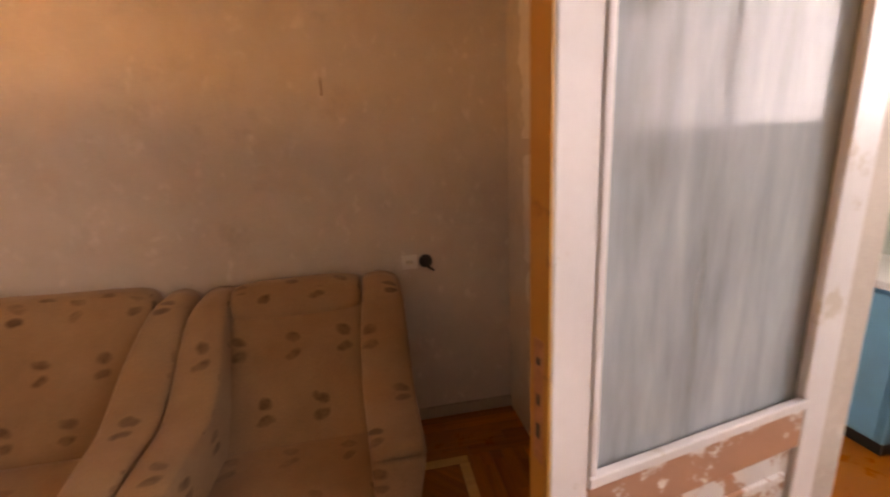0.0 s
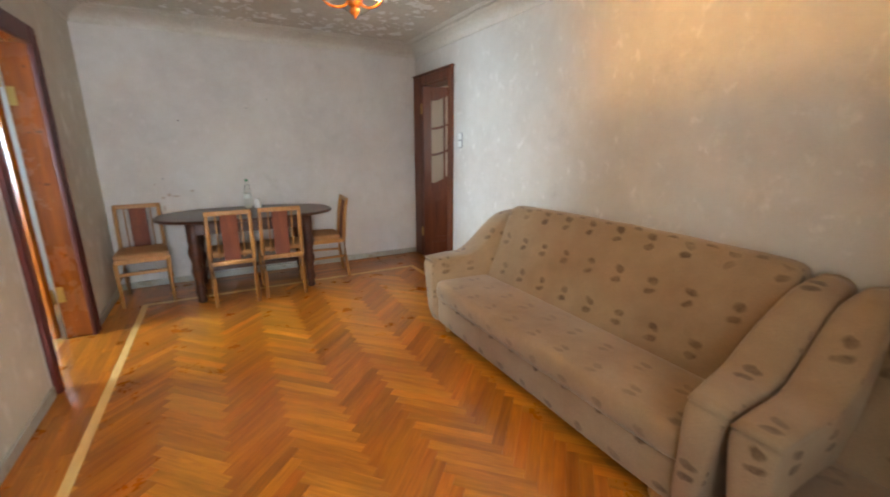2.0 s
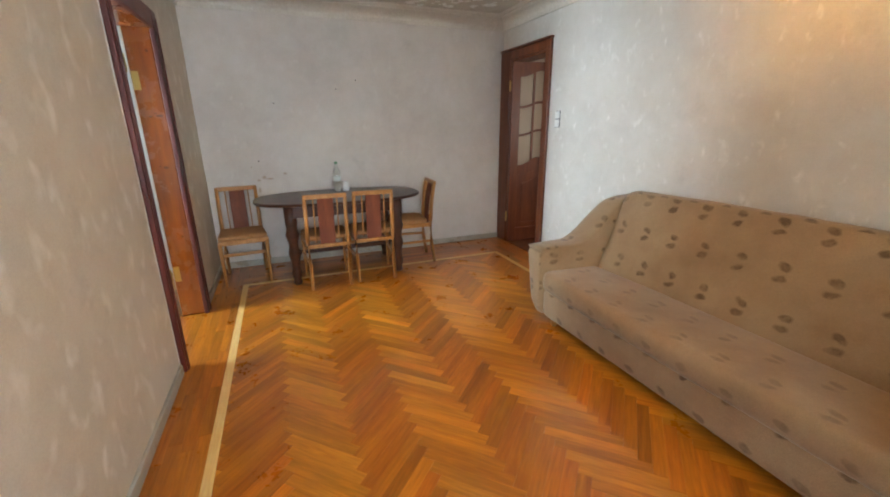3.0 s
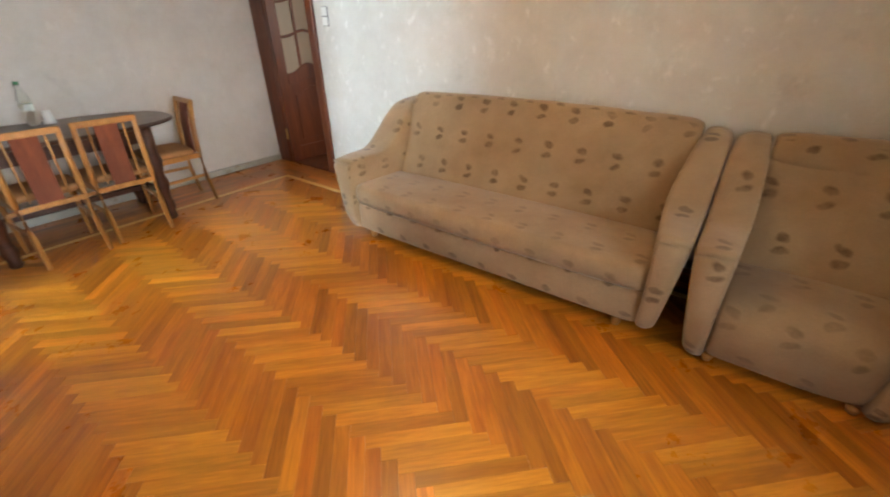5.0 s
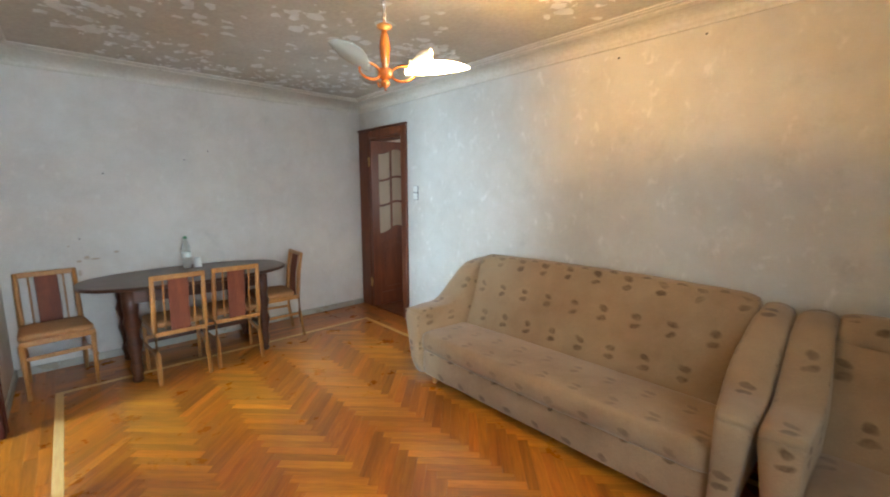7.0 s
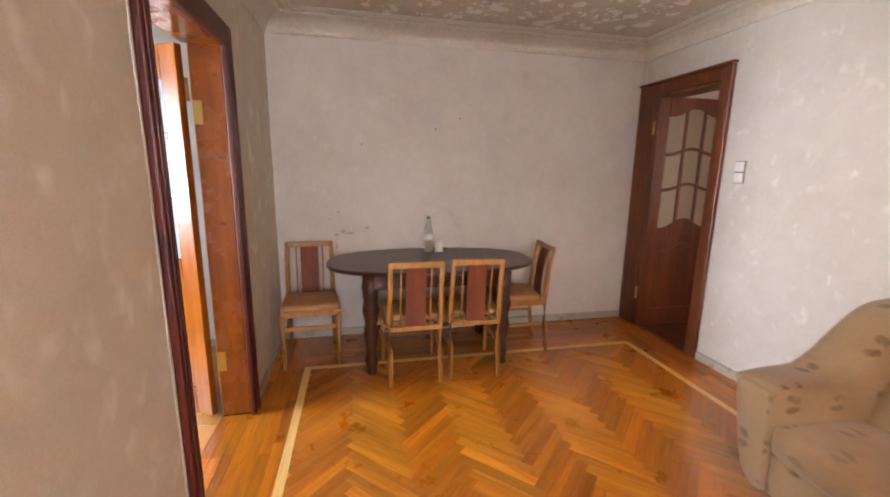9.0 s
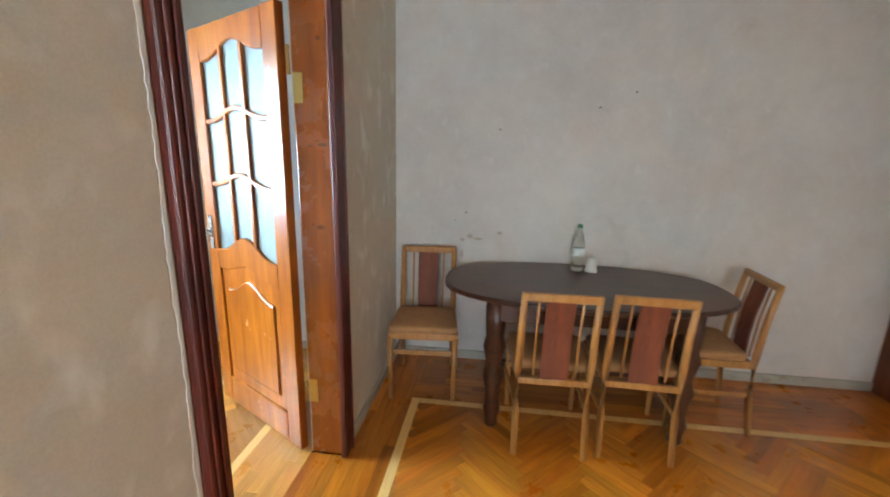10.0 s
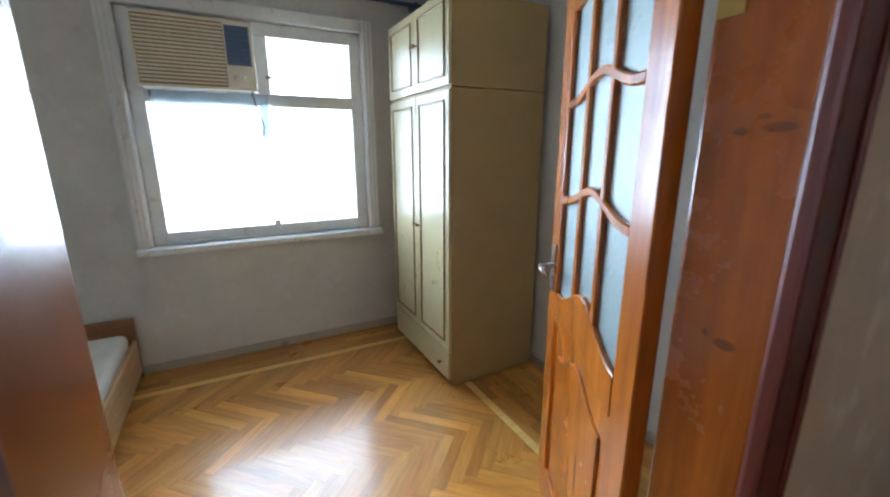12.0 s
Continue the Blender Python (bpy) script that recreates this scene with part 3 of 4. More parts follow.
structure("trim_putty_line", prism([(D1 + 0.0535, 0.07)] + edge + [(D1 + 0.0535, 2.07)], YS + 0.0005, YS + 0.0022, "y"), PUTTY, "cracked grey putty line beside the door casing", "wall patch")
crack = [(x + 0.003, YS + 0.0005, z) for x, z in edge if 1.05 < z < 1.4]
structure("trim_crack", tube(crack, 0.0006, 5), BROWN_EDGE, "dark hairline crack in the plaster", "crack")
pl = "knotty varnished pine door lining"
wood_trim("trim_bedroom_lining_far", (D0 - 0.012, YD + 0.005, 0), (D0 + 0.012, YS + 0.0, DH), PINE, pl)
wood_trim("trim_bedroom_lining_near", (D1 - 0.012, YD - 0.02, 0), (D1 + 0.012, YS + 0.0, DH), PINE, pl)
wood_trim("trim_bedroom_lining_top", (D0 + 0.012, YD - 0.02, DH - 0.024), (D1 - 0.012, YS + 0.0, DH), PINE, pl)
for nm, lo, hi in (("trim_bedroom_back_near", (D1 + 0.012, YD - 0.025, 0), (D1 + 0.09, YD - 0.001, DH + 0.08)),
                   ("trim_bedroom_back_top", (D0 - 0.012, YD - 0.025, DH), (D1 + 0.012, YD - 0.001, DH + 0.08))):
    wood_trim(nm, lo, hi, PINE, pl)
hl = "dark red-brown wooden hall door casing"
wood_trim("trim_hall_door_west", (XW + 0.001, YN - 0.03, 0), (H0, YN - 0.001, HH + 0.09), MAHOGANY, hl)
wood_trim("trim_hall_door_east", (H1, YN - 0.03, 0), (H1 + 0.088, YN - 0.001, HH + 0.09), MAHOGANY, hl)
wood_trim("trim_hall_door_top", (H0, YN - 0.03, HH), (H1, YN - 0.001, HH + 0.09), MAHOGANY, hl)
wood_trim("trim_hall_door_cap", (XW + 0.001, YN - 0.045, HH + 0.0905), (H1 + 0.1, YN - 0.001, HH + 0.112), MAHOGANY, hl)
wood_trim("trim_hall_lining_west", (H0 - 0.012, YN - 0.024, 0), (H0 + 0.014, YN + 0.17, HH), MAHOGANY, hl)
wood_trim("trim_hall_lining_east", (H1 - 0.014, YN - 0.024, 0), (H1 + 0.012, YN + 0.17, HH), MAHOGANY, hl)
wood_trim("trim_hall_lining_top", (H0 + 0.014, YN - 0.024, HH - 0.024), (H1 - 0.014, YN + 0.17, HH), MAHOGANY, hl)
wood_trim("trim_hall_sill", (H0 + 0.014, YN - 0.02, -0.003), (H1 - 0.014, YN + 0.15, 0.012), MAHOGANY, "dark wooden door sill")


# ---- doors ----
def wave(u, a):
    return a * (0.5 - 0.5 * math.cos(2 * math.pi * u)) ** 1.4


def wavy(x0, x1, z, h, amp, y0, y1, amp2=None, n=14):
    us = [k / n for k in range(n + 1)]
    top = [(x0 + (x1 - x0) * u, z + h + wave(u, amp if amp2 is None else amp2)) for u in us]
    low = [(x0 + (x1 - x0) * u, z + wave(u, amp)) for u in us]
    return prism(low + top[::-1], y0, y1, "y", 0.004, 1)


def panelled_door(name, label, m, wmat, gmat, width=0.8, height=2.0, side=1):
    """Hinged at x = 0, nine wavy panes over a wavy raised panel."""
    t = 0.02
    d = tagged(new(name), label, "door", "", "structure")
    s = 0.105
    part("stile", bx((0, -t, 0), (s, t, height), 0.005), wmat, d)
    part("stile", bx((width - s, -t, 0), (width, t, height), 0.005), wmat, d)
    part("bottom_rail", bx((s, -t, 0), (width - s, t, 0.16), 0.005), wmat, d)
    us = [k / 14 for k in range(15)]
    x0, x1 = s, width - s
    arch = [(x0 + (x1 - x0) * u, height - 0.16 + wave(u, 0.07)) for u in us]
    part("top_rail", prism(arch + [(x1, height - 0.002), (x0, height - 0.002)], -t, t, "y", 0.004, 1), wmat, d)
    part("lock_rail", wavy(x0, x1, 0.80, 0.11, 0.05, -t, t, 0.09), wmat, d)
    part("panel", prism([(x0, 0.16), (x1, 0.16)] + [(x0 + (x1 - x0) * u, 0.802 + wave(u, 0.05)) for u in us][::-1], -0.008, 0.008, "y"), wmat, d)
    inner = [(x0 + 0.06 + (x1 - x0 - 0.12) * u, 0.70 + wave(u, 0.075)) for u in us]
    part("raised_field", prism([(x0 + 0.06, 0.225), (x1 - 0.06, 0.225)] + inner[::-1], -0.017, 0.017, "y", 0.008, 2), wmat, d)
    for z in (1.235, 1.54):
        part("glazing_bar", wavy(x0, x1, z, 0.026, 0.055, -t * 0.9, t * 0.9), wmat, d)
    for k in (1, 2):
        x = x0 + (x1 - x0) * k / 3
        part("glazing_bar", bx((x - 0.013, -t * 0.85, 0.96), (x + 0.013, t * 0.85, height - 0.1), 0.004), wmat, d)
    pane((x0 + 0.001, -0.003, 0.89), (x1 - 0.001, 0.003, height - 0.085), gmat, d, "pane")
    for sgn in (-1, 1):
        plate = part("handle_plate", bx((width - 0.075, sgn * t, 0.90), (width - 0.035, sgn * (t + 0.006), 1.08), 0.002), STEEL, d, "worn metal handle plate")
        lev = tube([(width - 0.055, sgn * (t + 0.004), 1.0), (width - 0.055, sgn * (t + 0.05), 1.0), (width - 0.075, sgn * (t + 0.055), 1.002), (width - 0.16, sgn * (t + 0.055), 0.995)], 0.009)
        part("handle", lev, STEEL, plate, "metal lever handle")
    for z in (0.25, 1.72):
        part("hinge", lathe([(0.009, z), (0.009, z + 0.11)], 10, (-0.006, side * 0.022)), BRASS, d, "brass hinge")
    d.matrix_basis = m
    return d


ang = 240.5
panelled_door("door_1", "varnished orange-brown pine door with nine wavy rippled panes, open", pose(D0 + 0.006, YD - 0.035, 0.012, 0, 0, ang), PINE_LEAF, RIPPLE, 0.765, 1.985, -1)
panelled_door("door_2", "dark red-brown wooden hall door with nine wavy panes, open", pose(H0 + 0.045, YN - 0.03, 0.0135, 0, 0, 88), MAHOGANY, HALL_PANE, 0.74, 2.03, 1)
for z in (1.62, 0.28):
    tagged(part("hinge_plate", bx((D0 + 0.0125, YD + 0.01, z), (D0 + 0.0145, YD + 0.05, z + 0.115), 0.0), BRASS), "brass hinge leaf on the pine lining", "hinge", "hinge plates", "")


def balcony_door():
    m = pose(1.425, 1.18, -0.005, 0, 0, 180 + 8.9)
    d = tagged(new("door_3"), "old white glazed balcony door with peeling lower panel, open", "door", "", "structure")
    w, h, t, s = 0.665, 2.08, 0.024, 0.075
    part("stile", bx((0, -t, 0), (s, t, h), 0.005), WHITE, d)
    part("stile", bx((w - s, -t, 0), (w - 0.004, t, h), 0.005), WHITE, d)
    edge = part("lock_edge", bx((w - 0.004, -t, 0), (w, t, h), 0), OCHRE, d, "ochre door edge with worn lock")
    for z, hh in ((1.11, 0.02), (1.045, 0.03), (0.99, 0.04)):
        part("lock_slot", bx((w, -0.005, z), (w + 0.0015, 0.005, z + hh * 0.6), 0), BLACK, edge)
    part("lock_face", bx((w, -0.012, 0.95), (w + 0.001, 0.012, 1.15), 0), RAW, edge)
    part("top_rail", bx((s, -t, h - 0.1), (w - s, t, h), 0.005), WHITE, d)
    part("middle_rail", bx((s, -t, 0.80), (w - s, t, 0.89), 0.005), RAIL, d, "bare worn rail with chips of white paint")
    part("glass_bead", bx((s, t * 0.5, 0.89), (w - s, t + 0.004, 0.91), 0.003), WHITE, d)
    part("glass_bead", bx((s, t * 0.5, 0.912), (s + 0.014, t + 0.003, h - 0.1), 0.003), WHITE, d)
    part("glass_bead", bx((w - s - 0.014, t * 0.5, 0.912), (w - s, t + 0.003, h - 0.1), 0.003), WHITE, d)
    part("panel", bx((s, -0.012, 0.1), (w - s, 0.012, 0.80), 0.003), WHITE_OLD, d, "peeling white painted panel")
    part("panel_bead", bx((s + 0.02, 0.012, 0.72), (w - s - 0.02, 0.02, 0.74), 0.003), WHITE_OLD, d)
    part("bottom_rail", bx((s, -t, 0), (w - s, t, 0.1), 0.004), WHITE_OLD, d)
    pane((s, -0.002, 0.89), (w - s, 0.003, h - 0.1), FROST, d)
    part("handle", tube([(w - 0.045, -t, 1.06), (w - 0.045, -t - 0.035, 1.06), (w - 0.05, -t - 0.04, 1.04), (w - 0.05, -t - 0.04, 0.96)], 0.008), WHITE_PLASTIC, d, "white door handle")
    part("handle", tube([(w - 0.11, t, 0.82), (w - 0.11, t + 0.03, 0.81), (w - 0.20, t + 0.03, 0.80), (w - 0.20, t, 0.79)], 0.007), STEEL, d, "steel pull handle")
    d.matrix_basis = m


balcony_door()
fr = tagged(new("trim_balcony_door"), "white painted balcony door frame", "door frame", "", "structure")
part("jamb", bx((1.43, 1.206, 0), (1.50, E1 - 0.001, EH - 0.03), 0.005), WHITE, fr)
part("jamb", bx((1.43, E0 + 0.001, 0), (1.50, 0.466, EH - 0.03), 0.005), WHITE, fr)
part("head", bx((1.43, E0 + 0.001, EH - 0.0295), (1.50, E1 - 0.001, EH - 0.001), 0.005), WHITE, fr)
part("threshold", bx((1.43, 0.467, -0.003), (1.62, 1.205, 0.016), 0.004), RAW, fr, "worn wooden threshold")
# torn paper edge and bare putty round the balcony reveal
structure("trim_reveal", bx((XE + 0.004, EC - 0.006, 0.07), (XN - 0.002, EC - 0.001, EH), 0), PUTTY, "bare white putty reveal", "reveal")


def torn(edge0, edge1, z0, z1, rough, seed, step=0.03):
    """A sheet on the corner strip of the east wall between two torn edges."""
    n = int((z1 - z0) / step)
    zs = [z0 + (z1 - z0) * k / n for k in range(n + 1)]
    rag = [rough * (noise.noise(Vector((z * 7, seed * 3.1, 0))) + 0.5 * noise.noise(Vector((z * 31, seed, 2.0)))) for z in zs]
    return prism([(edge0, z) for z in zs] + [(edge1 + r, z) for z, r in zip(zs, rag)][::-1], XE - 0.004, XE - 0.0005, "x")


for k, (e0, e1, z0, z1) in enumerate(((EC, 2.30, 0.90, 1.37), (EC, 2.33, 1.44, 2.16), (EC, 2.24, 0.07, 0.86))):
    structure("trim_torn_paper", torn(e0, e1, z0, z1, 0.07, k, 0.015), PUTTY, "bare white putty patch with a torn edge", "wall patch")


# ---- seating ----
def loft(sections, cap=True):
    """Joins rings of equal length into a closed skin."""
    bm = bmesh.new()
    rings = [[bm.verts.new(p) for p in sec] for sec in sections]
    n = len(rings[0])
    for a, b in zip(rings, rings[1:]):
        for k in range(n):
            bm.faces.new((a[k], a[(k + 1) % n], b[(k + 1) % n], b[k]))
    if cap:
        bm.faces.new(rings[0][::-1]), bm.faces.new(rings[-1])
    bmesh.ops.recalc_face_normals(bm, faces=bm.faces)
    return bm


def rounded(poly, r, n=3):
    """The polygon with each corner rounded."""
    out = []
    for i, p in enumerate(poly):
        p, a, b = Vector(p), Vector(poly[i - 1]), Vector(poly[(i + 1) % len(poly)])
        k = min(r, (a - p).length * 0.45, (b - p).length * 0.45)
        s, e = p + (a - p).normalized() * k, p + (b - p).normalized() * k
        for j in range(n + 1):
            u = j / n
            out.append(tuple((1 - u) ** 2 * s + 2 * u * (1 - u) * p + u * u * e))
    return out


def cushion(poly, x0, x1, r, puff=0.02, n=10, ends=0.35):
    """A padded body: the (y, z) outline drawn along x, drawn in at the ends and slightly uneven."""
    ring = rounded(poly, r)
    cy, cz = sum(p[0] for p in ring) / len(ring), sum(p[1] for p in ring) / len(ring)
    secs = []
    steps = [(0, 0.80), (0.012, 0.91), (0.035, 0.97), (0.07, 1.0)]
    L = x1 - x0
    xs = [(x0 + d, k) for d, k in steps] + [(x0 + 0.07 + (L - 0.14) * j / n, 1.0) for j in range(1, n)] + [(x1 - d, k) for d, k in steps[::-1]]
    for x, k in xs:
        u = (x - x0) / L
        bulge = puff * (4 * u * (1 - u)) ** 0.5
        sec = []
        for y, z in ring:
            kk = 1 - (1 - k) * ends
            wob = 0.006 * noise.noise(Vector((x * 5, y * 5, z * 5)))
            dy, dz = (y - cy), (z - cz)
            l = math.hypot(dy, dz) + 1e-6
            sec.append((x, cy + dy * kk + dy / l * (bulge + wob), cz + dz * kk + dz / l * (bulge + wob)))
        secs.append(sec)
    return metres_uv(loft(secs))


def arm(x_in, x_out, depth, high, low, front, flare, foot, pad):
    """A swept arm: level in front, swooping up to the back. Outer side leans out with height."""
    sgn = 1 if x_out > x_in else -1
    top = []
    for k in range(15):
        u = k / 14
        y = front + (depth - front) * u
        s = min(max((u - 0.30) / 0.55, 0), 1)
        s = s * s * (3 - 2 * s)
        top.append((y, low + 0.015 * math.sin(u * 6) + (high - low) * s))
    outline = rounded([(depth, foot), (front + 0.035, foot - 0.01), (front, foot + 0.08), (front - 0.005, low - 0.06), (front + 0.01, low - 0.01)], 0.03, 2)
    ring = outline + top
    secs = []
    wd = abs(x_out - x_in)
    cy, cz = (front + depth) / 2, 0.35
    for u, k in ((0, 0.955), (0.04, 0.98), (0.15, 1.0), (0.45, 1.01), (0.7, 0.995), (0.88, 0.965), (0.97, 0.925), (1.0, 0.87)):
        sec = []
        for y, z in ring:
            zz = cz + (z - cz) * k
            yy = cy + (y - cy) * (1 - (1 - k) * 0.5)
            x = x_in + sgn * (wd * u + flare * u * (zz - 0.08) / 0.45 * (1.0 if zz < 0.53 else 0.53 / zz))
            s = min(max((yy - front) / 0.48, 0), 1)
            x -= sgn * pad * (1 - u) * s * min(max((0.88 - zz) / 0.45, 0), 1)
            sec.append((x, yy, zz))
        secs.append(sec)
    return metres_uv(loft(secs))


def leg_peg(x, y, h=0.085):
    return lathe([(0.016, 0), (0.024, 0.02), (0.027, h)], 10, (x, y))


def upholstered(name, label, category, inner, m, legs, left, right, foot=0.085, head=False, pad=0.1):
    """Seat between two arms; inner: width between the arms. Local y runs from the front (0) to the back (0.85)."""
    t = thing(name, label, category)
    h = inner / 2
    if head:
        part("backrest", cushion([(0.345, 0.36), (0.345, 0.30), (0.62, 0.30), (0.80, 0.80), (0.655, 0.80)], -h + 0.004, h - 0.004, 0.04, 0.016, 10, 0.5), LEAFY, t, "", True)
        part("headrest", cushion([(0.635, 0.765), (0.80, 0.76), (0.83, 0.82), (0.80, 0.885), (0.70, 0.892), (0.655, 0.85)], -h + 0.012, h - 0.012, 0.05, 0.014, 10, 1.3), LEAFY, t, "padded head roll with a worn crease", True)
    else:
        part("backrest", cushion([(0.455, 0.43), (0.44, 0.33), (0.62, 0.33), (0.83, 0.82), (0.80, 0.903), (0.70, 0.913)], -h + 0.004, h - 0.004, 0.055, 0.024, 16, 0.6), LEAFY, t, "", True)
    if head:
        part("seat", cushion([(0.035, foot), (0.52, foot), (0.52, 0.355), (0.36, 0.372), (0.07, 0.362), (-0.008, 0.29), (0.0, 0.16)], -h + 0.004, h - 0.004, 0.05, 0.010), LEAFY_WORN, t, "", True)
    else:
        part("seat", cushion([(0.0, 0.245), (0.47, 0.265), (0.48, 0.335), (0.43, 0.387), (0.0, 0.385)], -h + 0.004, h - 0.004, 0.05, 0.014), LEAFY_WORN, t, "", True)
        part("base", cushion([(0.012, foot), (0.74, foot), (0.70, 0.255), (0.012, 0.255)], -h + 0.002, h - 0.002, 0.02, 0.004), LEAFY, t, "", True)
    part("armrest", arm(-h, -h - left[0], 0.84, 0.87, 0.55, -0.02, left[1], foot, pad), LEAFY, t, "", True)
    part("armrest", arm(h, h + right[0], 0.84, 0.87, 0.55, -0.02, right[1], foot, pad), LEAFY, t, "", True)
    part("back_panel", bx((-h, 0.78, 0.09), (h, 0.83, 0.76), 0.01), LEAFY, t)
    for sx in (-1, 1):
        for y in (0.06, 0.74):
            part("leg", leg_peg(sx * legs, y, foot), BEECH, t, "short wooden leg")
    t.matrix_basis = m
    return t


upholstered("sofa", "beige three-seat sofa patterned with brown leaves, worn seat", "sofa", 1.92, pose(-1.305, 1.645, 0, 0, 0, 0), 0.86, (0.09, 0.09), (0.075, 0.055), 0.065)
chair_m = pose(0.215, 1.625, 0, 0, 0, 0)
armchair = upholstered("armchair", "beige armchair patterned with brown leaves, beside the sofa", "armchair", 0.55, chair_m, 0.25, (0.085, 0.06), (0.085, 0.08), 0.035, True, 0.05)


def dining_chair():
    t = thing("dining_chair", "honey-brown wooden dining chair with red splat and tan seat", "chair", "chairs round the table")
    w, f, d = 0.168, 0.195, 0.20
    for sx in (-1, 1):
        part("back_post", tube([(sx * w, -d - 0.02, 0), (sx * w, -d + 0.012, 0.22), (sx * w, -d + 0.016, 0.45), (sx * w * 0.99, -d - 0.002, 0.65), (sx * w * 0.98, -d - 0.035, 0.84)], 0.018, 8, (0.8, 1, 1.05, 0.95, 0.85)), BEECH, t)
        part("front_leg", tube([(sx * (f - 0.01), d, 0), (sx * (f - 0.005), d - 0.005, 0.40)], 0.016, 8, (0.75, 1.1)), BEECH, t)
        part("side_rail", prism([(sx * w - 0.009, -d + 0.02), (sx * w + 0.009, -d + 0.02), (sx * f + 0.004, d), (sx * f - 0.014, d)], 0.385, 0.425, "z", 0.003, 1), BEECH, t)
        part("side_stretcher", prism([(sx * w - 0.007, -d + 0.02), (sx * w + 0.007, -d + 0.02), (sx * f - 0.001, d), (sx * f - 0.015, d)], 0.22, 0.245, "z", 0.003, 1), BEECH, t)
        part("back_rod", tube([(sx * 0.098, -d + 0.014, 0.42), (sx * 0.098, -d - 0.003, 0.64), (sx * 0.098, -d - 0.03, 0.81)], 0.006, 6), BEECH, t)
    part("top_rail", bx((-w - 0.008, -d - 0.048, 0.805), (w + 0.008, -d - 0.022, 0.845), 0.008), BEECH, t)
    part("back_rail", bx((-w, -d + 0.002, 0.372), (w, -d + 0.026, 0.404), 0.005), BEECH, t)
    part("front_rail", bx((-f, d - 0.016, 0.385), (f, d + 0.004, 0.425), 0.004), BEECH, t)
    part("front_stretcher", bx((-f, d - 0.05, 0.27), (f, d - 0.035, 0.30), 0.004), BEECH, t)
    sp = [(-d + 0.014, 0.40), (-d + 0.012, 0.52), (-d + 0.0, 0.65), (-d - 0.032, 0.815)]
    prof = [(y - 0.006, z) for y, z in sp] + [(y + 0.006, z) for y, z in sp[::-1]]
    part("splat", prism(prof, -0.066, 0.066, "x", 0.003, 1), SPLAT, t, "red-brown veneer splat")
    ring = rounded([(-0.205, 0.19), (0.205, 0.19), (0.205, -0.17), (-0.205, -0.17)][::-1], 0.05, 4)
    ring = [(x * (0.90 + 0.26 * (y + 0.17)), y + 0.02) for x, y in ring]
    part("seat", loft([[(x * k, 0.02 + (y - 0.02) * k, z) for x, y in ring] for z, k in ((0.425, 0.95), (0.43, 0.99), (0.45, 1.0), (0.462, 0.97), (0.47, 0.85), (0.473, 0.5))]), SEAT, t, "tan fabric seat", True)
    return t


chair = dining_chair()
chair.matrix_basis = pose(-3.745, 0.325, 0, 0, 0, 91)
copy_thing(chair, pose(-3.775, 0.748, 0, 0, 0, 88))
copy_thing(chair, pose(-4.10, -0.385, 0, 0, 0, -85))
copy_thing(chair, pose(-4.045, 1.215, 0, 0, 0, 176))


def dining_table():
    t = thing("dining_table", "dark polished oval dining table with turned legs", "table")
    L, W, cut = 0.775, 0.435, 0.30
    ring = []
    for k in range(48):
        a = 2 * math.pi * k / 48
        c, s = math.cos(a), math.sin(a)
        e = 2 / 2.7
        ring.append((W * math.copysign(abs(c) ** e, c), L * math.copysign(abs(s) ** (2 / 2.1), s)))
    part("tabletop", loft([[(x * k, y * (1 - (1 - k) * 0.56), z) for x, y in ring] for z, k in ((0.722, 0.97), (0.727, 0.992), (0.737, 1.0), (0.745, 0.994), (0.75, 0.975))]), TABLE, t)
    part("apron", bx((-0.33, -0.50, 0.62), (0.33, 0.50, 0.7215), 0.004), TABLE, t)
    for sx in (-1, 1):
        for sy in (-1, 1):
            prof = [(0.022, 0), (0.03, 0.02), (0.026, 0.05), (0.036, 0.11), (0.026, 0.17), (0.03, 0.22), (0.042, 0.30), (0.03, 0.36), (0.034, 0.40), (0.046, 0.47), (0.034, 0.53), (0.04, 0.57), (0.04, 0.7215)]
            part("leg", lathe([(r * 1.3, z) for r, z in prof], 14, (sx * 0.285, sy * 0.475)), TABLE, t)
    part("stretcher", bx((-0.015, -0.475, 0.2), (0.015, 0.475, 0.24), 0.005), TABLE, t)
    for sy in (-1, 1):
        part("stretcher", bx((-0.285, sy * 0.475 - 0.012, 0.2), (0.285, sy * 0.475 + 0.012, 0.24), 0.005), TABLE, t)
    t.matrix_basis = pose(-4.02, 0.52, 0)
    return t


dining_table()


def bottle():
    t = thing("bottle", "clear plastic bottle with a green cap, standing on the table", "bottle")
    part("body", lathe([(0.03, 0), (0.036, 0.006), (0.037, 0.03), (0.034, 0.06), (0.037, 0.09), (0.037, 0.15), (0.032, 0.19), (0.018, 0.235), (0.013, 0.26), (0.013, 0.275)], 24), BOTTLE, t)
    part("cap", lathe([(0.0155, 0.27), (0.0155, 0.287), (0.013, 0.29)], 16), GREEN, t, "green screw cap")
    part("label", lathe([(0.0372, 0.10), (0.0375, 0.105), (0.0375, 0.14), (0.0372, 0.145)], 24), paint("pale_label", (0.75, 0.80, 0.75), 0.6), t, "pale paper label")
    t.matrix_basis = pose(-4.29, 0.535, 0.75)


bottle()
cup = thing("cup", "white plastic cup upside down on the table", "cup")
part("body", lathe([(0.034, 0), (0.036, 0.003), (0.033, 0.02), (0.026, 0.085), (0.024, 0.088)], 20), WHITE_PLASTIC, cup)
part("rim", lathe([(0.0365, 0.0), (0.0385, 0.002), (0.0385, 0.004), (0.0365, 0.006)], 20), WHITE_PLASTIC, cup)
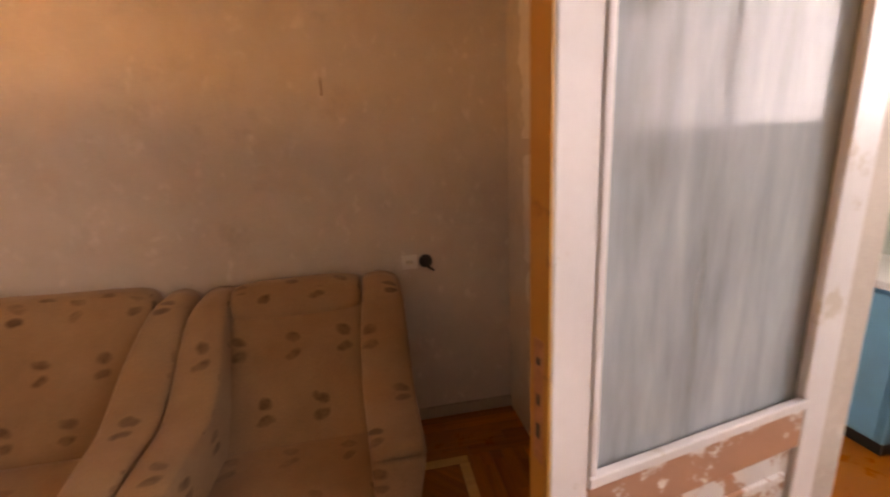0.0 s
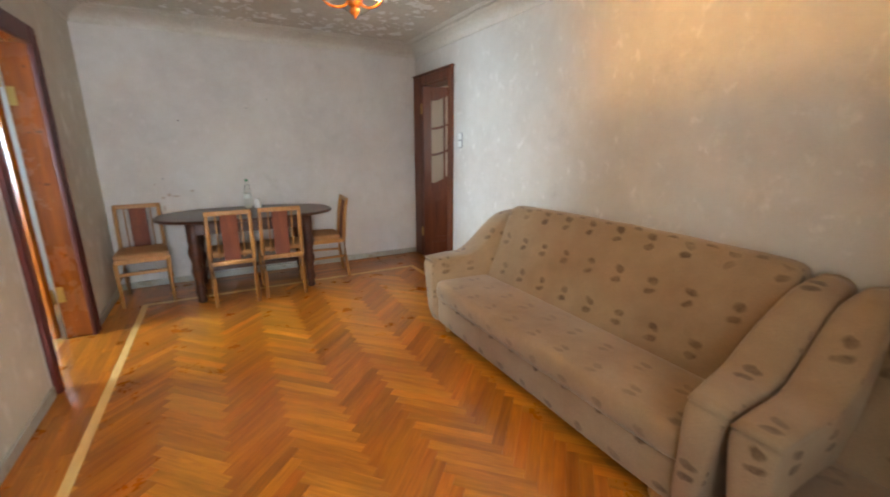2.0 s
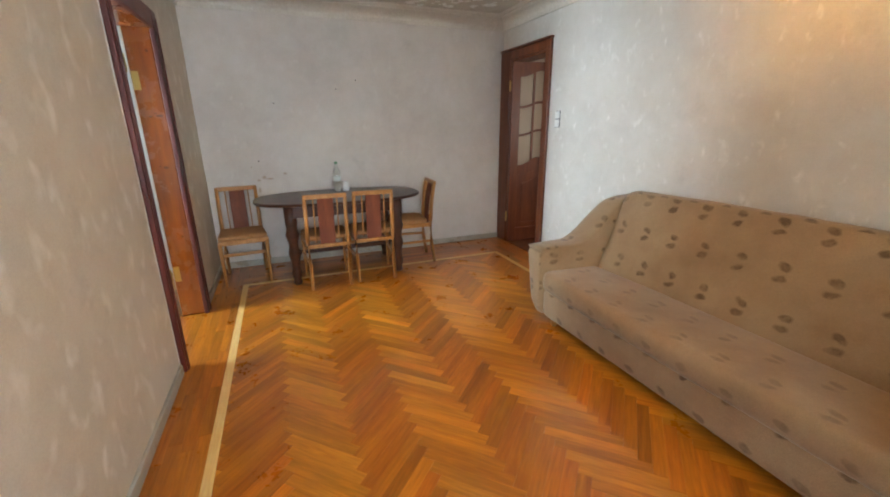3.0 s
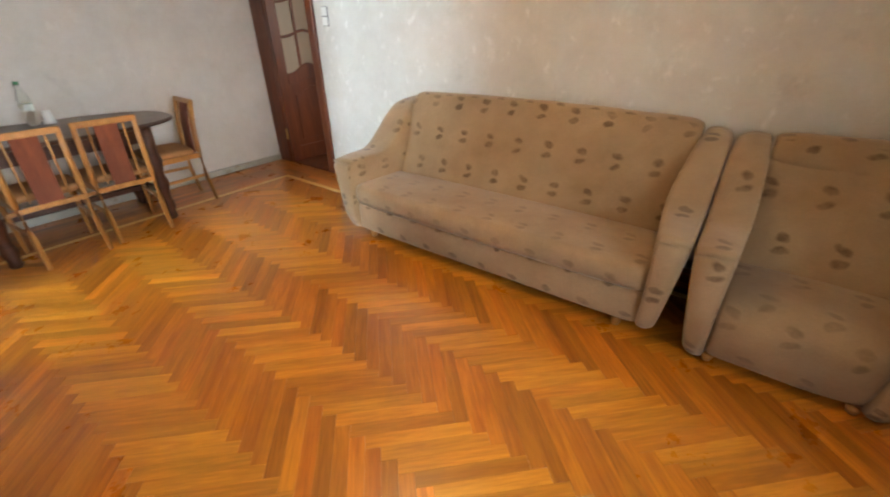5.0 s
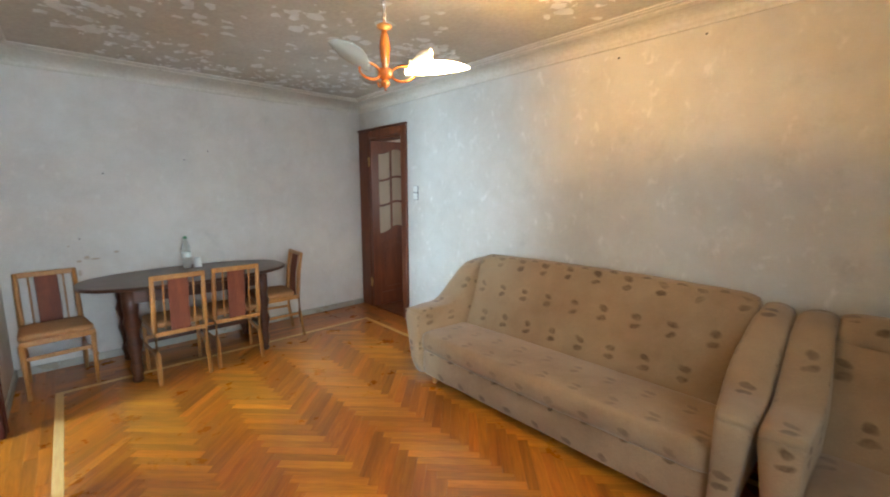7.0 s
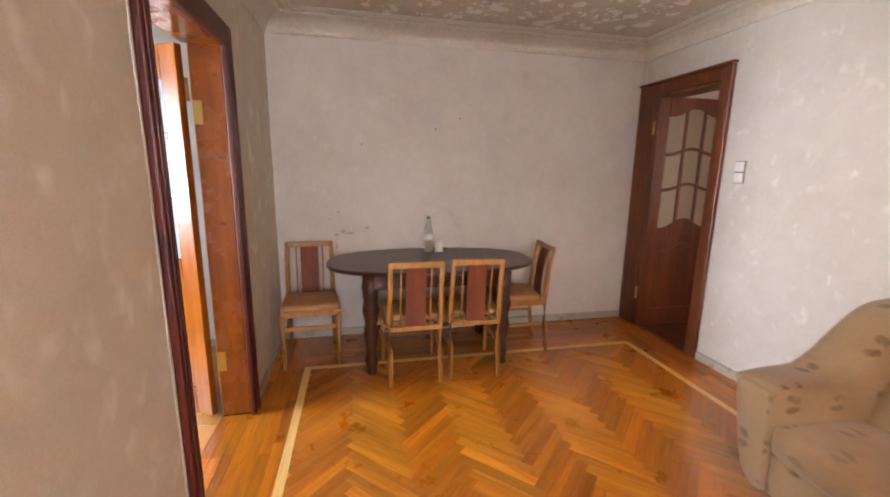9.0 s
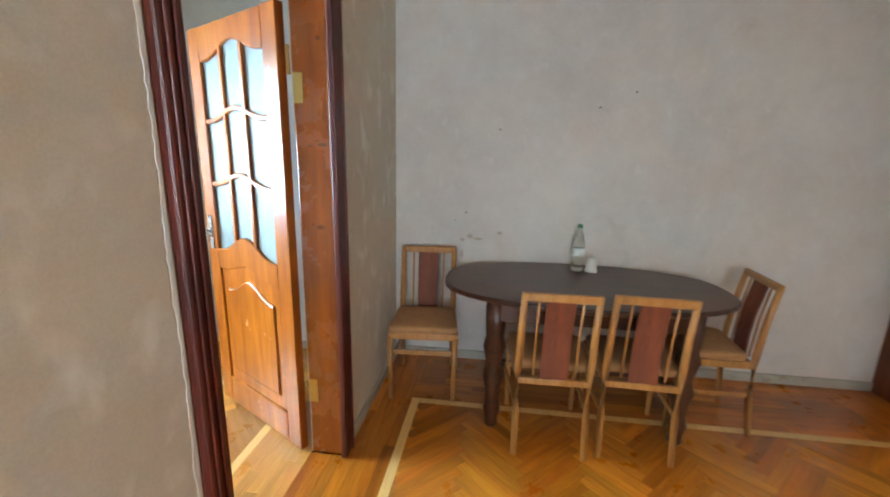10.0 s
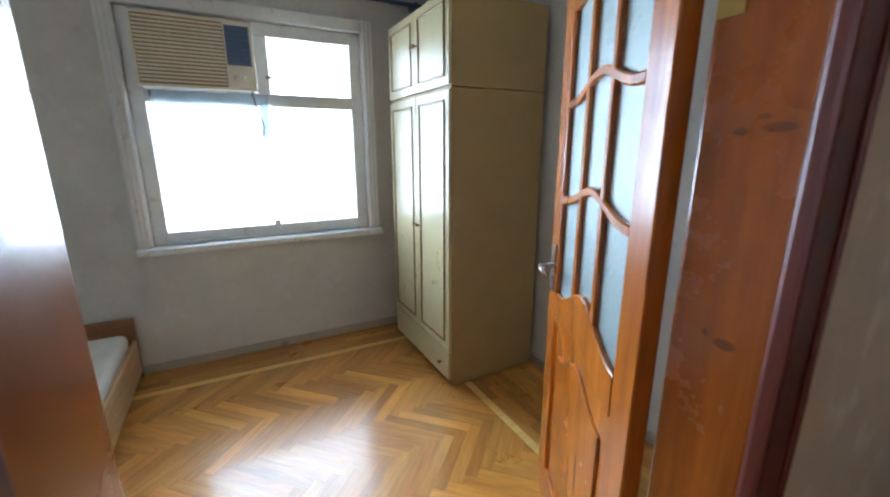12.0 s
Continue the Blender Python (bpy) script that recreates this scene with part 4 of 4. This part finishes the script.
cup.matrix_basis = pose(-4.28, 0.62, 0.75)


def chandelier():
    t = thing("chandelier", "three-armed orange wooden ceiling lamp with leaf-shaped shades, one lit", "lamp")
    part("rod", lathe([(0.006, 0.27), (0.006, 0.55)], 10), STEEL, t)
    part("ceiling_cup", lathe([(0.05, 0.535), (0.045, 0.545), (0.02, 0.549)], 16), BEECH, t)
    part("upper_knob", lathe([(0.012, 0.25), (0.035, 0.262), (0.035, 0.272), (0.012, 0.285)], 16), BEECH, t)
    part("spindle", lathe([(0.012, 0.085), (0.016, 0.10), (0.023, 0.15), (0.026, 0.18), (0.020, 0.225), (0.013, 0.25)], 16), ORANGE_WOOD, t)
    part("hub", lathe([(0.012, 0.035), (0.032, 0.045), (0.036, 0.065), (0.03, 0.085), (0.012, 0.09)], 18), ORANGE_WOOD, t)
    part("finial", lathe([(0.004, -0.012), (0.006, 0.0), (0.022, 0.012), (0.024, 0.025), (0.014, 0.036)], 16), ORANGE_WOOD, t)
    for k, (deg, reach, tip) in enumerate(((40, 0.29, 0.075), (-88, 0.185, 0.14), (160, 0.25, 0.10))):
        q = Matrix.Rotation(radians(deg), 4, "Z")
        loop = [(0.03 + 0.055 * (1 - math.cos(a)), 0, 0.06 + 0.035 * math.sin(a)) for a in (math.pi * j / 8 for j in range(9))]
        loop2 = [(x, 0, 0.12 - z) for x, _, z in loop]
        a = part("arm", moved(tube(loop, 0.006, 8), q), ORANGE_WOOD, t, "bent orange arm")
        part("arm_loop", moved(tube(loop2, 0.006, 8), q), ORANGE_WOOD, a)
        n, secs = 14, []
        for j in range(n + 1):
            u = j / n
            x = 0.10 + reach * u
            half = 0.075 * math.sin(math.pi * min(u * 0.94 + 0.06, 1)) ** 0.7 + 0.002
            z = 0.055 + 0.03 * (u - 0.35) ** 2 + (tip - 0.068) * u
            ring = [(x, half * math.cos(b) * 1.0, z + (0.030 * (math.cos(b) ** 2)) * (half / 0.075) + 0.003 * math.sin(b)) for b in (2 * math.pi * i / 16 for i in range(16))]
            secs.append(ring)
        part("shade", moved(loft(secs), q), SHADE if k else LIT_SHADE, a, "pointed opal glass shade", True)
        part("socket", moved(moved(lathe([(0.014, 0), (0.016, 0.045)], 12), Matrix.Translation((0.125, 0, 0.075))), q), SHADE, a)
        if k == 0:
            aim = Matrix.Translation((0.19, 0, 0.118)) @ Matrix.Rotation(radians(84), 4, "Y")
            b = lathe([(0.008, -0.030), (0.010, -0.014), (0.016, -0.004), (0.018, 0.006), (0.013, 0.018), (0.003, 0.022)], 16)
            part("bulb", moved(moved(b, aim), q), BULB, a, "lit bulb")
            # added cup that keeps the bulb's light off the west end
            cup = lathe([(0.014, -0.055), (0.040, -0.02), (0.043, 0.030), (0.041, 0.030), (0.038, -0.018), (0.012, -0.048)], 20)
            part("bulb_cup", moved(moved(cup, aim), q), SHADE_BACK, a, "cup added behind the bulb to block its light", True)
    t.matrix_basis = pose(-1.6, 0.915, ZC - 0.55)


chandelier()


# ---- small wall things ----
def switch_plate(z):
    t = thing("light_switch", "square ivory light switch with a dark gap round it", "switch", "stacked switches", pose(-3.385, YN, z))
    part("gap", bx((-0.039, -0.004, -0.037), (0.039, -0.001, 0.037), 0.001), BLACK, t)
    part("plate", bx((-0.033, -0.012, -0.033), (0.033, -0.004, 0.033), 0.003), WHITE_PLASTIC, t)
    part("rocker", bx((-0.02, -0.016, -0.02), (0.02, -0.012, 0.02), 0.002), WHITE_PLASTIC, t)


switch_plate(1.388)
switch_plate(1.463)
sock = thing("wall_socket", "white socket plate with two holes on the papered wall", "socket", "", pose(0.72, YN, 0.885))
part("plate", bx((-0.042, -0.014, -0.036), (0.036, -0.001, 0.036), 0.004), WHITE_PLASTIC, sock)
part("slot_plate", bx((-0.022, -0.016, -0.012), (0.014, -0.014, 0.012), 0.001), PLASTIC, sock)
for sx in (-0.012, 0.004):
    part("hole", bx((sx - 0.002, -0.017, -0.004), (sx + 0.002, -0.016, 0.004), 0), BLACK, sock)
plug = thing("wall_plug", "black round socket hole with a stub of cable", "plug", "", pose(0.797, YN, 0.882))
part("body", moved(lathe([(0.034, 0), (0.033, 0.012), (0.026, 0.022)], 18), Matrix.Translation((0, -0.001, 0)) @ Matrix.Rotation(radians(90), 4, "X")), BLACK, plug)
part("cable", tube([(0.0, -0.02, -0.01), (0.015, -0.03, -0.03), (0.035, -0.025, -0.045)], 0.007), BLACK, plug)
for (x, y, z) in ((XW, 0.823, 1.829), (XW, 0.62, 1.74), (XW, 0.02, 1.60), (XW, -0.18, 1.06)):
    n = thing("nail", "small dark nail in the end wall", "nail", "nails", pose(x, y, z))
    part("head", moved(lathe([(0.006, 0), (0.005, 0.004)], 8), Matrix.Rotation(radians(90), 4, "Y")), BLACK, n)

for x, z in ((-1.25, 2.31), (-0.75, 2.33), (0.25, 2.3)):
    n = thing("nail", "small dark nail high on the wall above the sofa", "nail", "upper nails", pose(x, YN, z))
    part("head", moved(lathe([(0.006, 0), (0.004, 0.008)], 8), Matrix.Rotation(radians(90), 4, "X")), BLACK, n)
gouge = thing("wall_gouge", "narrow brown gouge in the papered wall", "mark", "", pose(0.39, YN, 1.70))
part("scar", prism(rounded([(-0.003, -0.040), (0.002, -0.036), (0.005, 0.015), (0.002, 0.042), (-0.002, 0.02)], 0.002), -0.002, -0.0005, "y"), BROWN_EDGE, gouge)

# ---- bedroom things ----


def wardrobe():
    t = thing("wardrobe", "tall cream two-door wardrobe with tan sides and brown mouldings", "wardrobe")
    x0, x1, y0, y1, h = -4.36, -3.76, -3.20, -2.34, 2.19
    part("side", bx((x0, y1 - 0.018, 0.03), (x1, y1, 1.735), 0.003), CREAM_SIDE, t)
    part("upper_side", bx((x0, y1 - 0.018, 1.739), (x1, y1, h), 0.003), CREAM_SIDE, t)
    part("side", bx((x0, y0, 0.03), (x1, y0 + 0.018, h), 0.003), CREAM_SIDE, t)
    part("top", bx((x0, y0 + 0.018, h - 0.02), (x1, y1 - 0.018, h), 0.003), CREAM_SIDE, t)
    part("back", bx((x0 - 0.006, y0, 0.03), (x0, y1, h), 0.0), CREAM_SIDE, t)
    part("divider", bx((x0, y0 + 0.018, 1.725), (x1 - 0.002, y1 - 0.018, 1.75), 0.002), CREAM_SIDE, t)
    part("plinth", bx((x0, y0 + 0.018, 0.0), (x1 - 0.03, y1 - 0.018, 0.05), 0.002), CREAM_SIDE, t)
    ym = (y0 + y1) / 2
    f = 0.018

    def front(nm, a, b, z0, z1, knob):
        d = part(nm, bx((x1, a, z0), (x1 + f, b, z1), 0.003), CREAM, t)
        e = 0.045
        if nm != "drawer":
            for lo, hi in (((a + e, z0 + e), (a + e + 0.012, z1 - e)), ((b - e - 0.012, z0 + e), (b - e, z1 - e)), ((a + e + 0.012, z0 + e), (b - e - 0.012, z0 + e + 0.012)), ((a + e + 0.012, z1 - e - 0.012), (b - e - 0.012, z1 - e))):
                part("moulding", bx((x1 + f, lo[0], lo[1]), (x1 + f + 0.007, hi[0], hi[1]), 0.003), BROWN_EDGE, d)
        k = part("handle", moved(lathe([(0.006, 0), (0.006, 0.012), (0.012, 0.016), (0.011, 0.024)], 12), Matrix.Translation((x1 + f, knob[0], knob[1])) @ Matrix.Rotation(radians(90), 4, "Y")), BROWN_EDGE, d)
        return d

    front("door", y0 + 0.004, ym - 0.002, 0.25, 1.722, (ym - 0.022, 0.95))
    front("door", ym + 0.002, y1 - 0.004, 0.25, 1.722, (ym + 0.022, 0.95))
    front("upper_door", y0 + 0.004, ym - 0.002, 1.745, h - 0.004, (ym - 0.022, 2.0))
    front("upper_door", ym + 0.002, y1 - 0.004, 1.745, h - 0.004, (ym + 0.022, 2.0))
    front("drawer", y0 + 0.004, y1 - 0.004, 0.055, 0.242, (y1 - 0.1, 0.14))


wardrobe()


def air_conditioner():
    t = thing("air_conditioner", "old cream window air conditioner with ribbed grille", "air conditioner")
    x0, x1, z0, z1, y0, y1 = -2.905, -2.33, 1.765, 2.125, YB - 0.45, -3.2
    part("case", bx((x0, y0, z0), (x1, y1 - 0.03, z1), 0.008), PLASTIC, t)
    part("front_frame", bx((x0 - 0.008, y1 - 0.03, z0 - 0.008), (x1 + 0.008, y1 - 0.012, z1 + 0.008), 0.006), PLASTIC, t)
    xg = x0 + 0.15
    # flat darker sheet whose colour stands in for shade between the louvres
    part("grille_back", bx((xg - 0.004, y1 - 0.012, z0 + 0.008), (x1 - 0.008, y1 - 0.0105, z1 - 0.008), 0), CREAM_SIDE, t, "tan sheet painted in for the shade between the louvres")
    for k in range(17):
        z = z0 + 0.018 + k * 0.0195
        part("louvre", bx((xg, y1 - 0.0105, z), (x1 - 0.012, y1 - 0.001, z + 0.0105), 0.002, 1), PLASTIC, t)
    g = part("outlet", bx((x0 + 0.012, y1 - 0.012, z0 + 0.13), (xg - 0.012, y1 - 0.008, z1 - 0.02), 0.001), GREY_VENT, t, "blue-grey air outlet")
    for k in range(8):
        z = z0 + 0.14 + k * 0.0255
        part("outlet_blade", bx((x0 + 0.014, y1 - 0.008, z), (xg - 0.014, y1 - 0.001, z + 0.006), 0.001, 1), GREY_VENT, g)
    part("control_panel", bx((x0 + 0.012, y1 - 0.012, z0 + 0.01), (xg - 0.012, y1 - 0.006, z0 + 0.115), 0.003), PLASTIC, t)
    for k in range(2):
        part("knob", moved(lathe([(0.014, 0), (0.012, 0.014)], 12), Matrix.Translation((x0 + 0.045 + 0.055 * k, y1 - 0.006, z0 + 0.06)) @ Matrix.Rotation(radians(-90), 4, "X")), PLASTIC, t)
    part("cable", tube([(x0 + 0.02, y1 - 0.1, z0 - 0.004), (x0 + 0.01, y1 - 0.06, z0 - 0.08), (x0 - 0.03, y1 - 0.1, z0 - 0.2), (x0 - 0.01, y1 - 0.12, z0 - 0.33)], 0.005), CABLE, t, "hanging grey cable")


air_conditioner()
bed = thing("bed", "low wooden bed with a bare white mattress in the corner", "bed")
part("headboard", bx((-2.075, YB + 0.03, 0.0), (-1.1, YB + 0.06, 0.41), 0.008), BEDDARK, bed)
part("side_board", bx((-2.075, YB + 0.062, 0.05), (-2.05, -1.55, 0.27), 0.006), BEDWOOD, bed)
part("side_board", bx((-1.12, YB + 0.062, 0.05), (-1.1, -1.55, 0.27), 0.006), BEDWOOD, bed)
part("footboard", bx((-2.075, -1.548, 0.0), (-1.1, -1.52, 0.3), 0.006), BEDWOOD, bed)
part("slats", bx((-2.048, YB + 0.065, 0.12), (-1.122, -1.552, 0.15), 0.004), BEDWOOD, bed)
part("mattress", bx((-2.04, YB + 0.07, 0.151), (-1.13, -1.57, 0.33), 0.04, 3), MATTRESS, bed, "white mattress")
rod = thing("curtain_rod", "dark curtain rod on brackets above the bedroom window", "curtain rod")
part("rod", moved(tube([(0, 0, 0), (0, 0, 2.1)], 0.014), Matrix.Translation((-2.05, YB + 0.1, 2.40)) @ Matrix.Rotation(radians(-90), 4, "Y")), GREY_VENT, rod)
for x in (-2.15, -4.0):
    part("bracket", bx((x - 0.012, YB + 0.0, 2.38), (x + 0.012, YB + 0.115, 2.42), 0.004), GREY_VENT, rod)

# ---- balcony things ----
cab = thing("balcony_cabinet", "sky-blue cabinet under a white worktop on the balcony", "cabinet")
part("body", bx((2.62, 1.72, 0.08), (3.04, 2.66, 0.76), 0.004), BLUE, cab)
part("door", bx((2.605, 1.74, 0.1), (2.62, 2.66, 0.74), 0.004), BLUE, cab)
part("plinth", bx((2.66, 1.74, 0.0), (3.04, 2.66, 0.08), 0.003), BLACK, cab)
top = thing("worktop", "white ridged worktop over the blue cabinet", "worktop")
part("slab", bx((2.58, 0.9, 0.765), (3.045, 2.67, 0.80), 0.006), WHITE, top)
part("edge_strip", bx((2.572, 0.9, 0.77), (2.58, 2.67, 0.782), 0.003), WHITE, top)
part("support", bx((2.64, 0.92, 0.0), (3.04, 0.95, 0.764), 0.004), WHITE, top)


# ---- flakes of paint on the ceiling ----
def flakes(n, seed):
    rng = random.Random(seed)
    spots = [(rng.uniform(-4.1, -2.4), rng.uniform(-0.3, 2.1), rng.uniform(0.08, 0.3)) for _ in range(16)] + [(-4.0, 1.3, 0.2), (-3.8, 1.7, 0.25), (-3.9, 0.7, 0.25), (-1.2, 1.9, 0.1)]
    bm = bmesh.new()
    for _ in range(n):
        cx, cy, spread = spots[rng.randrange(len(spots))]
        x, y = rng.gauss(cx, spread), rng.gauss(cy, spread)
        if not (XW + 0.3 < x and YS + 0.26 < y < YN - 0.26):
            continue
        if x > -0.4:
            continue
        r = rng.choice((0.010, 0.016, 0.024, 0.036, 0.05))
        k = rng.randint(6, 9)
        ring = []
        stretch, turn = rng.uniform(0.5, 1.6), rng.uniform(0, 3.1)
        for j in range(k):
            a = 2 * math.pi * j / k
            q = r * rng.uniform(0.55, 1.2)
            px, py = q * math.cos(a) * stretch, q * math.sin(a)
            ring.append(bm.verts.new((x + px * math.cos(turn) - py * math.sin(turn), y + px * math.sin(turn) + py * math.cos(turn), ZC - rng.uniform(0.001, 0.012))))
        c = bm.verts.new((x, y, ZC - 0.002))
        for j in range(k):
            bm.faces.new((c, ring[(j + 1) % k], ring[j]))
    return bm


tagged(part("peeling_paint", flakes(520, 5), PEEL), "curled pale flakes of paint hanging from the ceiling", "paint flakes", "", "stuff")


# ---- parquet ----
def clip(poly, lo, hi):
    for ax, v, keep in ((0, lo[0], 1), (0, hi[0], -1), (1, lo[1], 1), (1, hi[1], -1)):
        out = []
        for i, p in enumerate(poly):
            q = poly[(i + 1) % len(poly)]
            dp, dq = (p[ax] - v) * keep, (q[ax] - v) * keep
            if dp >= 0:
                out.append(p)
            if dp * dq < 0:
                s = dp / (dp - dq)
                out.append((p[0] + (q[0] - p[0]) * s, p[1] + (q[1] - p[1]) * s))
        poly = out
        if len(poly) < 3:
            return []
    return poly


def plank(bm, poly, top=0.0, kind=0):
    """One flat block with slightly eased upper edges."""
    cx, cy = sum(p[0] for p in poly) / len(poly), sum(p[1] for p in poly) / len(poly)
    rings = []
    for z, g in ((-0.012, 0.0004), (top - 0.0008, 0.0004), (top, 0.0014)):
        rings.append([bm.verts.new((p[0] - (p[0] - cx) / (math.hypot(p[0] - cx, p[1] - cy) + 1e-6) * g, p[1] - (p[1] - cy) / (math.hypot(p[0] - cx, p[1] - cy) + 1e-6) * g, z)) for p in poly])
    n = len(poly)
    made = []
    for a, b in zip(rings, rings[1:]):
        for k in range(n):
            made.append(bm.faces.new((a[k], a[(k + 1) % n], b[(k + 1) % n], b[k])))
    made.append(bm.faces.new(rings[-1]))
    layer = bm.loops.layers.uv.verify()
    edges = [(Vector(poly[(k + 1) % n]) - Vector(poly[k])) for k in range(n)]
    d = max(edges, key=lambda e: e.length).normalized()
    for f in made:
        f.material_index = kind
        for l in f.loops:
            x, y = l.vert.co.x - cx, l.vert.co.y - cy
            l[layer].uv = (x * d.x + y * d.y, y * d.x - x * d.y)


def herringbone(lo, hi, L, w, origin):
    """Blocks of a herringbone that runs along x: corner, direction of the long side."""
    r = math.sqrt(0.5)
    U, V = Vector((r, -r)), Vector((r, r))
    o = Vector(origin)
    out = []
    for m in range(-12, 13):
        for n in range(-90, 91):
            for along, u0, v0 in ((True, n * w, n * w), (False, n * w + L, n * w + w - L)):
                p = o + U * (u0 + m * L) + V * (v0 - m * L)
                a, b = (U * L, V * w) if along else (U * w, V * L)
                quad = [tuple(p), tuple(p + a), tuple(p + a + b), tuple(p + b)]
                c = p + (a + b) / 2
                if lo[0] - 0.3 < c.x < hi[0] + 0.3 and lo[1] - 0.3 < c.y < hi[1] + 0.3:
                    out.append((quad, along, c))
    return out


def lay_floor(name, label, room, field, origin, L, w, near, piece, joined):
    floor = structure(name, bx((room[0], room[1], -0.1), (room[2], room[3], -0.006), 0), SUBFLOOR, label, "floor")
    rest, picked = bmesh.new(), []
    for quad, along, c in herringbone(field[:2], field[2:], L, w, origin):
        poly = clip(quad, field[:2], field[2:])
        if not poly:
            continue
        whole = len(poly) == 4 and all(abs(a[0] - b[0]) + abs(a[1] - b[1]) < 1e-6 for a, b in zip(poly, quad))
        if whole and near and near[0] < c.x < near[2] and near[1] < c.y < near[3]:
            picked.append((c, along))
        else:
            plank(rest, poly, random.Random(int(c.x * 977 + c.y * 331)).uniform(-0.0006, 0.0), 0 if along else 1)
    # border boards round the field
    strip = 0.045
    x0, y0, x1, y1 = field
    rng = random.Random(3)
    for horizontal, a0, a1, b0, b1 in ((True, room[0], room[2], room[1], y0 - strip), (True, room[0], room[2], y1 + strip, room[3]),
                                       (False, y0 - strip, y1 + strip, room[0], x0 - strip), (False, y0 - strip, y1 + strip, x1 + strip, room[2])):
        rows = max(1, round((b1 - b0) / 0.06))
        for k in range(rows):
            s0, s1 = b0 + (b1 - b0) * k / rows, b0 + (b1 - b0) * (k + 1) / rows
            a = a0 - rng.uniform(0, 0.35)
            while a < a1:
                e = min(a + 0.4, a1)
                s = max(a, a0)
                if e - s > 0.01:
                    q = [(s, s0), (e, s0), (e, s1), (s, s1)] if horizontal else [(s0, s), (s1, s), (s1, e), (s0, e)]
                    plank(rest, q)
                a += 0.4
    tagged(part("parquet_rest", rest, joined[0], floor), kind="stuff").data.materials.append(joined[1])
    light = bmesh.new()
    for q in ([(x0 - strip, y0 - strip), (x1 + strip, y0 - strip), (x1 + strip, y0), (x0 - strip, y0)], [(x0 - strip, y1), (x1 + strip, y1), (x1 + strip, y1 + strip), (x0 - strip, y1 + strip)],
              [(x0 - strip, y0), (x0, y0), (x0, y1), (x0 - strip, y1)], [(x1, y0), (x1 + strip, y0), (x1 + strip, y1), (x1, y1)]):
        plank(light, q, 0.0004)
    part("inlay_strip", light, OAK_STRIP, floor, "pale inlaid strip")
    if picked:
        shapes = []
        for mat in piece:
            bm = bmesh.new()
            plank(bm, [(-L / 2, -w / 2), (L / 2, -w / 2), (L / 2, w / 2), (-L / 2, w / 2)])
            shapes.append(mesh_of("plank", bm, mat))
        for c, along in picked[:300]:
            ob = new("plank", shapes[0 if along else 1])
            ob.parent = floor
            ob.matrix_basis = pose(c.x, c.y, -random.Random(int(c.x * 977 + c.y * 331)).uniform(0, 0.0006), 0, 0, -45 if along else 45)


lay_floor("floor", "varnished oak herringbone parquet with a pale inlaid border", (XW, YS, XE, YN), (-3.87, -0.38, 0.85, 2.15), (0.0, 0.735 + 0.4 * math.sqrt(0.5)), 0.40, 0.0571, (-2.35, -0.1, -0.1, 1.66), (OAK, OAK_V_LIT), (OAK_ISLE, OAK_V_LIT_ISLE))
lay_floor("floor_bedroom", "light varnished oak parquet with a pale inlaid border", (BX0, YB, BX1, YD + 0.0), (-3.86, -3.1, -1.3, -1.15), (-2.4, -2.0), 0.40, 0.0571, (-3.9, -3.2, -2.1, -1.0), (OAK_PALE, OAK_PALE), (OAK_PALE_ISLE, OAK_PALE_ISLE))
th = bmesh.new()
for k in range(3):
    for a, b in ((D0 + 0.012, -3.02), (-3.02, D1 - 0.012)):
        plank(th, [(a, YD + 0.001 + 0.053 * k), (b, YD + 0.001 + 0.053 * k), (b, YD + 0.053 * (k + 1)), (a, YD + 0.053 * (k + 1))])
structure("floor_doorway", th, OAK_ISLE, "oak boards in the bedroom doorway", "floor")
